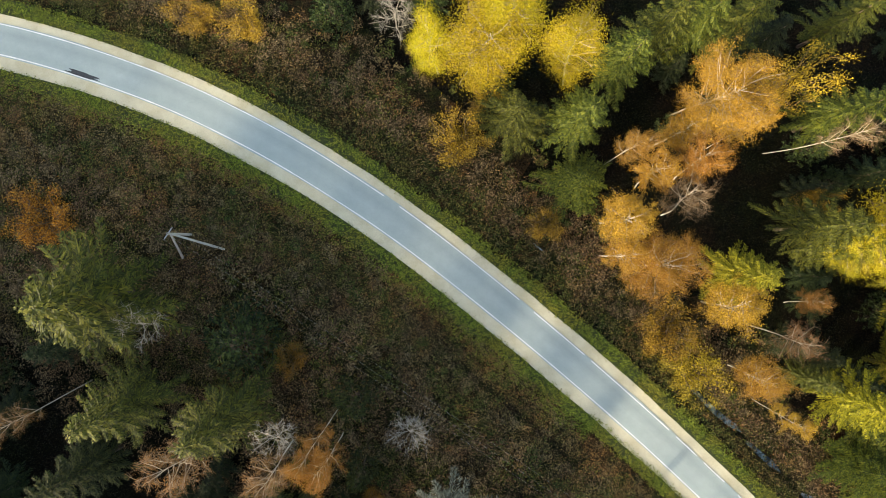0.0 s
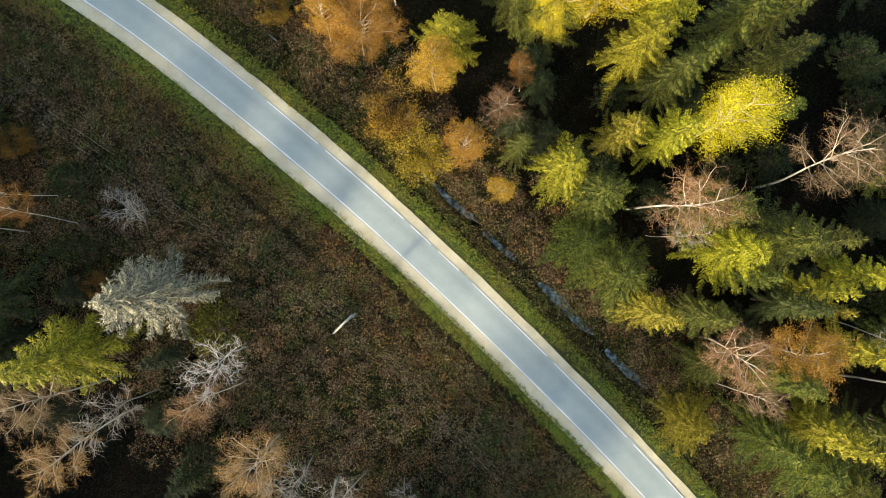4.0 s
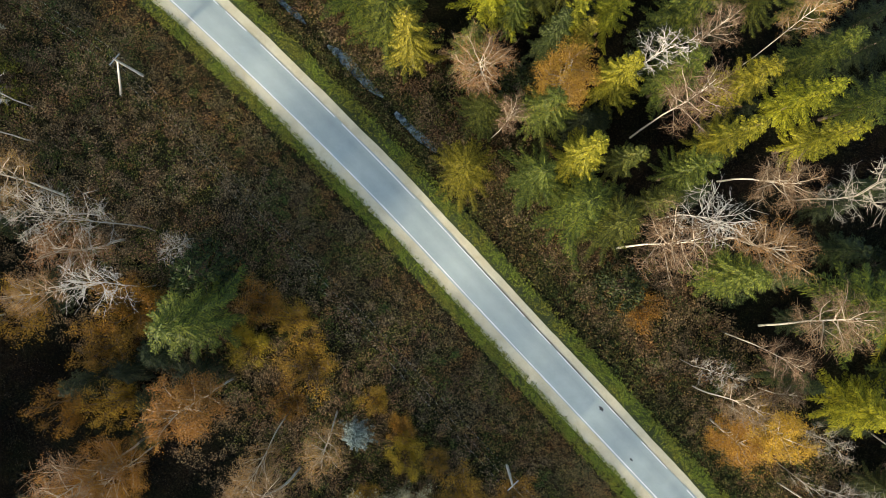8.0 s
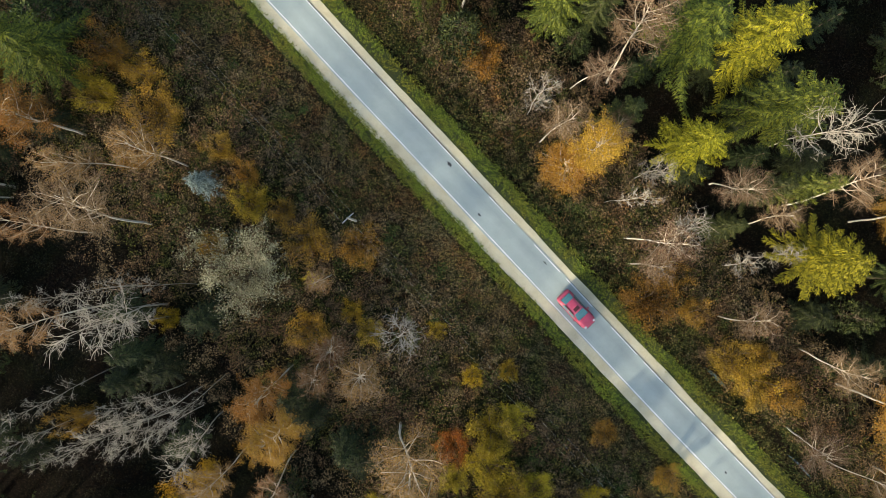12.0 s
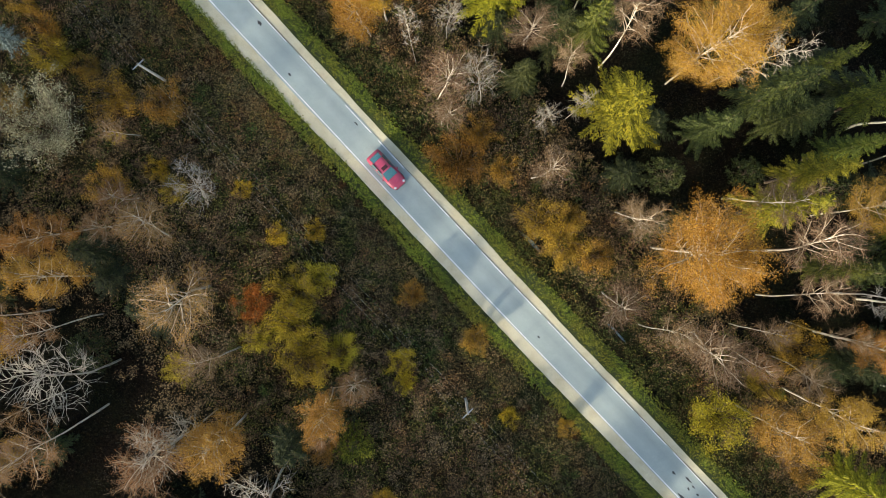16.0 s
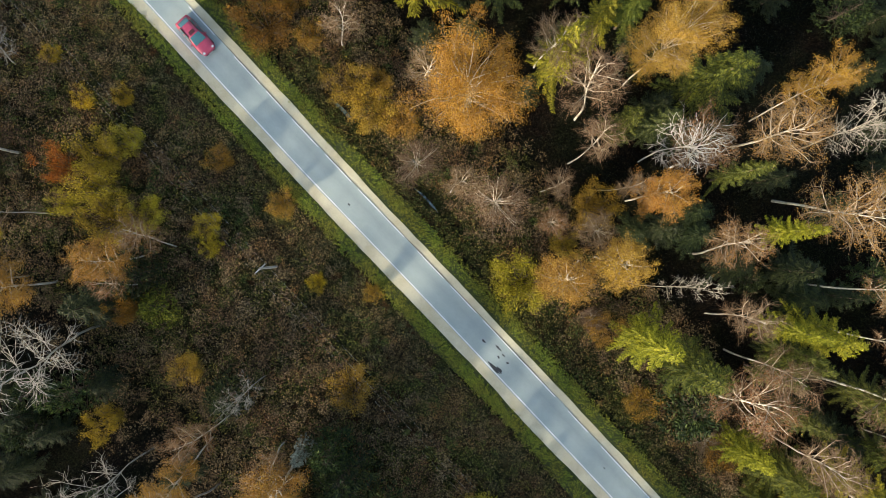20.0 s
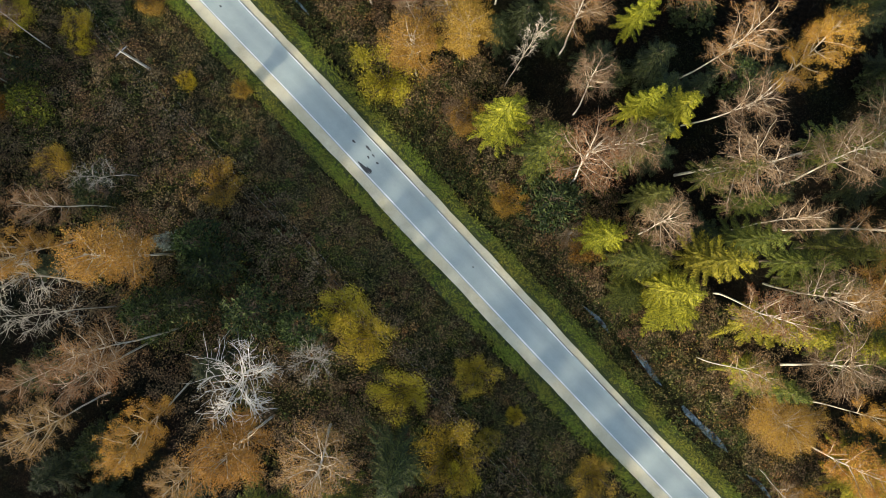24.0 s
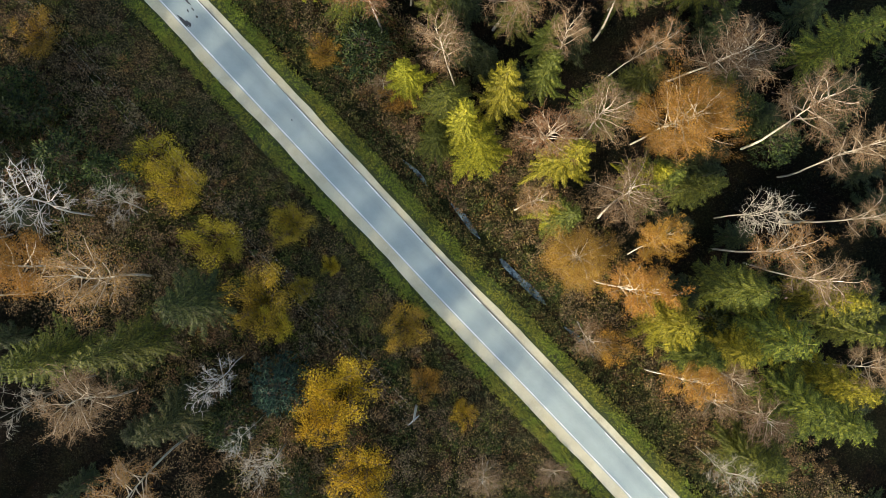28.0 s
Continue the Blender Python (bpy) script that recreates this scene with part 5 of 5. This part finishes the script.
spruce(111.7, -77.0, 15.0, 2.2, "dark")
spruce(124.1, -79.1, 16.0, 2.0, "green")
spruce(126.1, -90.7, 16.0, 1.8, "dark")
spruce(84.2, -60.6, 13.0, 1.9, "dark")
spruce(97.2, -68.2, 15.0, 2.1, "dark")
spruce(93.9, -71.7, 12.0, 1.9, "dark")
spruce(57.3, -25.1, 16.0, 1.8, "green")
spruce(71.1, -43.4, 15.0, 1.8, "green")
spruce(81.5, -50.6, 16.0, 2.0, "dark")
spruce(52.0, -5.0, 17.0, 2.2, "green")
spruce(58.6, -10.1, 17.0, 2.3, "green")
spruce(53.2, -28.9, 16.0, 2.4, "green")
spruce(61.0, -27.9, 17.0, 2.2, "dark")


# ---- young spruces in the gaps of the wood, shade put into their colour ----
def understorey(count, low, high, seed):
    rng = random.Random(seed)
    stands = [o.location.copy() for o in scene.objects if o.type == "EMPTY" and o.name.startswith(("spruce", "birch", "aspen", "bare"))]
    put = 0
    for _ in range(count * 12):
        if put == count:
            break
        s, d = rng.uniform(70, len(LINE) - 70), rng.uniform(low, high)
        q = LINE[int(s)] + ASIDE[int(s)] * d
        if all((q[0] - p.x) ** 2 + (q[1] - p.y) ** 2 > 3.6 for p in stands):
            stands.append(Vector((q[0], q[1], 0)))
            where = round(float(q[0]), 1), round(float(q[1]), 1)
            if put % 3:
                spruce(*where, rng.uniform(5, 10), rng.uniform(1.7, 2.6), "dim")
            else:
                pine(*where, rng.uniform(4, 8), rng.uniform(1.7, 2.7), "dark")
            put += 1


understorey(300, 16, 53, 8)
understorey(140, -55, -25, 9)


def added_wood(name, stands, leaf, label, seed):
    """Trees added out of view, those on the left to block sun: rows of (number, from, to off the road, height, first,
    last along it).
    """
    rng = np.random.default_rng(seed)
    shapes = [boughs(rng, 20, 3.0, 13, 7, 0.4, 0.45, 0.2, 1) for _ in range(3)]
    tri = []
    for count, low, high, tall, first, last in stands:
        for k in range(count):
            i, d = int(first + (k + rng.random()) * (last - first) / count), rng.uniform(low, high)
            q = LINE[i] + ASIDE[i] * d
            turn, up, wide = rng.uniform(0, 2 * math.pi), tall / 20 * rng.uniform(0.82, 1.1), rng.uniform(0.9, 1.25)
            c, n = math.cos(turn) * wide, math.sin(turn) * wide
            m = np.array(((c, n, 0), (-n, c, 0), (0, 0, up)))
            foot = np.array((q[0], q[1], ground_z(q[0], q[1])))
            tri.append(shapes[k % 3] @ m + foot)
            for a in np.arange(5) * 2 * math.pi / 5:
                u, v = np.array((math.cos(a), math.sin(a), 0)) * 0.22, np.array((math.cos(a + 1.26), math.sin(a + 1.26), 0)) * 0.22
                tri.append(np.array([[foot + u - (0, 0, 0.1), foot + v - (0, 0, 0.1), foot + (0, 0, tall * 0.8)]]))
    tagged(new(name, mesh_big(name, np.concatenate(tri), 3, LEAF[leaf])), label, "wood", kind="stuff")


# Unseen rows added only to keep the low sun off road and scrub.
added_wood("far_spruce_wood", [(260, -88, -52, 26, 5, 150), (90, -56, -32, 25, 10, 70), (420, -90, -54, 26, 150, len(LINE) - 5)], "spruce_dark", "unseen spruce rows added to shade road and scrub", 10)
added_wood("far_spruce_wood", [(75, 56, 74, 20, 60, len(LINE) - 60)], "spruce_green", "dense green spruce wood beyond the roadside trees", 11)


# ---- power line ----
CERAMIC = material("brown_glazed_ceramic", 0.3)[0]
CERAMIC.node_tree.nodes["Principled BSDF"].inputs["Base Color"].default_value = (0.12, 0.07, 0.05, 1)
WIRE = material("weathered_aluminium_wire", 0.5, 0.7)[0]
WIRE.node_tree.nodes["Principled BSDF"].inputs["Base Color"].default_value = (0.7, 0.68, 0.62, 1)


def bar(a, b, r1, r2, sides=8):
    bm = bmesh.new()
    a, b = Vector(a), Vector(b)
    bmesh.ops.create_cone(bm, cap_ends=True, segments=sides, radius1=r1, radius2=r2, depth=(b - a).length,
                          matrix=Matrix.Translation((a + b) / 2) @ (b - a).to_track_quat("Z", "Y").to_matrix().to_4x4())
    return bm


def box(size, at, bevel=0.01, turn=0.0):
    bm = bmesh.new()
    bmesh.ops.create_cube(bm, size=1, matrix=Matrix.Translation(at) @ Matrix.Rotation(turn, 4, "Z") @ Matrix.Diagonal((*size, 1)))
    bmesh.ops.bevel(bm, geom=bm.edges[:], offset=bevel, segments=2, affect="EDGES")
    return bm


POLES = [(-26.7, 1.5), (18.8, -29.3), (57.1, -70.7), (88.6, -104.2), (136.3, -155.6)]
STRUTS = {0: [(-23.2, -0.1), (-27.7, -1.2)], 1: [(16.4, -31.4)]}
TOP = 7.6
hang = []
for k, (x, y) in enumerate(POLES):
    nx, ny = POLES[min(k + 1, 4)]
    px, py = POLES[max(k - 1, 0)]
    go = Vector((nx - px, ny - py, 0)).normalized()
    across = Vector((-go.y, go.x, 0))
    foot = ground_z(x, y)
    pole = new("utility_pole")
    pole.location = (x, y, foot)
    tagged(pole, "pale weathered pole carrying three wires" if k not in STRUTS else "pale weathered pole propped by slanting struts", "utility pole", "poles of the power line")
    part("post", bar((0, 0, -0.1), (0, 0, TOP), 0.15, 0.1, 12), POLE_WOOD, pole)
    turn = math.atan2(across.y, across.x)
    part("crossarm", box((1.5, 0.1, 0.1), (0, 0, TOP - 0.25), 0.012, turn), STEEL, pole, "grey steel crossarm")
    for e in (-0.68, 0.0, 0.68):
        z = TOP - 0.2 if e else TOP
        part("insulator", bar(across * e + Vector((0, 0, z)), across * e + Vector((0, 0, z + 0.2)), 0.06, 0.035), CERAMIC, pole, "brown ceramic insulator")
    for sx, sy in STRUTS.get(k, ()):
        part("strut", bar((sx - x, sy - y, ground_z(sx, sy) - foot - 0.1), (0.0, 0.0, TOP - 0.9), 0.14, 0.1, 10), POLE_WOOD, pole)
    hang.append([Vector((x, y, foot)) + across * e + Vector((0, 0, TOP + (0.0 if e else 0.2))) for e in (-0.68, 0.0, 0.68)])
for a, b in zip(hang[:-1], hang[1:]):
    for p, q in zip(a, b):
        verts, faces = [], []
        pts = [np.array(p.lerp(q, t)) - np.array((0, 0, 4.0 * t * (1 - t))) for t in np.linspace(0, 1, 17)]
        tube(verts, faces, pts, [0.003] * 17, 4)
        tagged(new("overhead_wire", mesh_of("overhead_wire", verts, faces, WIRE)), "thin pale overhead wire sagging between poles", "wire", "wires of the power line")


# ---- car ----
def paint_material():
    m, n, l, b = material("red_car_paint", 0.32)
    f = noise_at(n, l, 3.0, 4.0)
    l.new(ramp(n, l, f, [(0.3, (0.42, 0.045, 0.1)), (0.7, (0.5, 0.065, 0.125))]), b.inputs["Base Color"])
    b.inputs["Coat Weight"].default_value, b.inputs["Coat Roughness"].default_value = 0.7, 0.08
    return m


def plain(name, colour, rough, metal=0.0):
    m, n, l, b = material(name, rough, metal)
    f = noise_at(n, l, 9.0, 4.0)
    l.new(ramp(n, l, f, [(0.3, tuple(c * 0.85 for c in colour)), (0.7, colour)]), b.inputs["Base Color"])
    return m


def car(x, y, z, yaw):
    red, glass = paint_material(), plain("tinted_car_glass", (0.07, 0.2, 0.24), 0.04)
    black, rubber, alloy = plain("black_trim", (0.02, 0.02, 0.022), 0.5), plain("tyre_rubber", (0.02, 0.02, 0.02), 0.85), plain("alloy_rim", (0.5, 0.5, 0.52), 0.35, 0.8)
    hatch = plain("smoked_hatch_glass", (0.09, 0.03, 0.035), 0.08)
    lamp, tail = plain("clear_headlamp", (0.75, 0.76, 0.78), 0.1), plain("red_tail_lamp", (0.4, 0.02, 0.02), 0.2)
    it = new("car")
    it.matrix_world = pose(x, y, z, 0, 0, yaw)
    tagged(it, "red estate car with dark glass roof hatch on asphalt", "car")

    def skin(name, rows, mat, label="", close=True):
        """A smooth skin over rows of points; rows run along the car."""
        bm = bmesh.new()
        grid = [[bm.verts.new(p) for p in row] for row in rows]
        for r1, r2 in zip(grid[:-1], grid[1:]):
            for k in range(len(r1) - 1):
                bm.faces.new((r1[k], r1[k + 1], r2[k + 1], r2[k]))
        if close:
            bm.faces.new(grid[0]), bm.faces.new(grid[-1][::-1])
        bmesh.ops.recalc_face_normals(bm, faces=bm.faces)
        for f in bm.faces:
            f.smooth = True
        return part(name, bm, mat, it, label)

    def section(px, w, top, crown):
        return [(px, -w * 0.93, 0.24), (px, -w, 0.42), (px, -w, 0.62), (px, -w * 0.965, top - 0.12), (px, -w * 0.87, top - 0.015), (px, -w * 0.45, top + crown * 0.7), (px, 0, top + crown),
                (px, w * 0.45, top + crown * 0.7), (px, w * 0.87, top - 0.015), (px, w * 0.965, top - 0.12), (px, w, 0.62), (px, w, 0.42), (px, w * 0.93, 0.24)]

    stations = [(-2.27, 0.62, 0.74, 0.0), (-2.22, 0.78, 0.88, 0.02), (-2.05, 0.86, 0.95, 0.02), (-1.5, 0.895, 0.96, 0.02), (-0.6, 0.9, 0.95, 0.02), (0.3, 0.9, 0.94, 0.02), (0.9, 0.9, 0.93, 0.04),
                (1.45, 0.885, 0.88, 0.05), (1.85, 0.84, 0.8, 0.05), (2.12, 0.72, 0.7, 0.03), (2.24, 0.52, 0.6, 0.01)]
    skin("body", [section(*s) for s in stations], red)

    def hoop(px, low, z0, high, z1):
        return [(px, -low, z0), (px, -(low * 0.35 + high * 0.65), z0 + (z1 - z0) * 0.7), (px, -high, z1), (px, -high * 0.5, z1 + 0.035), (px, 0, z1 + 0.05), (px, high * 0.5, z1 + 0.035), (px, high, z1),
                (px, low * 0.35 + high * 0.65, z0 + (z1 - z0) * 0.7), (px, low, z0)]
    skin("cabin", [hoop(-2.0, 0.72, 0.93, 0.66, 0.96), hoop(-1.55, 0.8, 0.93, 0.6, 1.3), hoop(-1.2, 0.82, 0.93, 0.6, 1.4), hoop(-0.5, 0.83, 0.93, 0.62, 1.43), hoop(0.1, 0.83, 0.93, 0.6, 1.39),
                   hoop(0.5, 0.83, 0.92, 0.64, 1.17), hoop(1.0, 0.8, 0.9, 0.7, 0.93)], red)
    skin("windscreen", [[(1.0, v * 0.66, 0.985 - 0.02 * abs(v)) for v in (-1, -0.5, 0, 0.5, 1)], [(0.55, v * 0.63, 1.19 + 0.035 * (1 - v * v)) for v in (-1, -0.5, 0, 0.5, 1)],
                        [(0.14, v * 0.58, 1.405 + 0.045 * (1 - v * v)) for v in (-1, -0.5, 0, 0.5, 1)]], glass, "tinted windscreen", False)
    skin("rear_window", [[(-1.28, v * 0.56, 1.40 + 0.045 * (1 - v * v)) for v in (-1, -0.5, 0, 0.5, 1)], [(-1.6, v * 0.57, 1.295 + 0.045 * (1 - v * v)) for v in (-1, -0.5, 0, 0.5, 1)],
                         [(-1.92, v * 0.6, 1.045 + 0.04 * (1 - v * v)) for v in (-1, -0.5, 0, 0.5, 1)]], glass, "tinted rear window", False)
    skin("roof_hatch", [[(px, v * 0.34, 1.462 + 0.022 * (1 - v * v)) for v in (-1, 0, 1)] for px in (-0.42, -0.22, -0.02)], hatch, "dark glass roof hatch", False)
    for sg in (-1, 1):
        for a, b in ((-1.45, -0.62), (-0.55, 0.42)):
            skin("side_window", [[(a, sg * 0.835, 0.97), (a + 0.08, sg * 0.7, 1.32)], [((a + b) / 2, sg * 0.845, 0.97), ((a + b) / 2, sg * 0.7, 1.33)], [(b + 0.08, sg * 0.842, 0.97), (b - 0.16, sg * 0.7, 1.32)]], glass, "tinted side window", False)
        part("roof_rail", bar((-1.3, sg * 0.63, 1.46), (0.0, sg * 0.62, 1.45), 0.045, 0.035), black, it, "black roof rail")
        part("door_mirror", box((0.16, 0.2, 0.13), (0.62, sg * 0.98, 0.98), 0.04), red, it)
        part("headlight", box((0.3, 0.3, 0.13), (1.98, sg * 0.57, 0.72), 0.05, -sg * 0.45), lamp, it, "clear headlamp")
        part("tail_light", box((0.16, 0.28, 0.18), (-2.16, sg * 0.62, 0.8), 0.05, sg * 0.25), tail, it, "red tail lamp")
        part("sill", box((2.6, 0.08, 0.14), (0.0, sg * 0.87, 0.28), 0.03), black, it, "black sill trim")
        for px in (-1.36, 1.36):
            wheel = part("wheel", bar((px, sg * 0.72, 0.31), (px, sg * 0.9, 0.31), 0.2, 0.2, 18), alloy, it, "alloy wheel")
            bm = bmesh.new()
            ring = []
            for k in range(24):
                q = 2 * math.pi * k / 24
                ring.append([bm.verts.new((px + rr * math.cos(q), sg * yy, 0.31 + rr * math.sin(q))) for rr, yy in ((0.2, 0.7), (0.3, 0.7), (0.315, 0.75), (0.315, 0.87), (0.3, 0.915), (0.2, 0.915))])
            for k in range(24):
                r1, r2 = ring[k], ring[(k + 1) % 24]
                for m in range(6):
                    bm.faces.new((r1[m], r1[(m + 1) % 6], r2[(m + 1) % 6], r2[m]))
            bmesh.ops.recalc_face_normals(bm, faces=bm.faces)
            part("tyre", bm, rubber, wheel, "black rubber tyre")
    part("front_bumper", box((0.16, 1.2, 0.2), (2.2, 0, 0.42), 0.06), black, it, "black grille bumper")
    part("rear_bumper", box((0.14, 1.35, 0.2), (-2.24, 0, 0.45), 0.05), red, it)
    part("number_plate", box((0.02, 0.5, 0.11), (2.29, 0, 0.44), 0.004), lamp, it, "plain white plate")
    for sg in (-0.35, 0.35):
        part("wiper", bar((1.0, sg, 1.0), (0.85, sg + 0.5, 1.065), 0.012, 0.008, 5), black, it, "black wiper")


way = int(np.argmin(np.hypot(LINE[:, 0] - 80.1, LINE[:, 1] + 80.0)))
car(float(LINE[way, 0]), float(LINE[way, 1]), 0.055, math.degrees(math.atan2(HEADING[way, 1], HEADING[way, 0])))
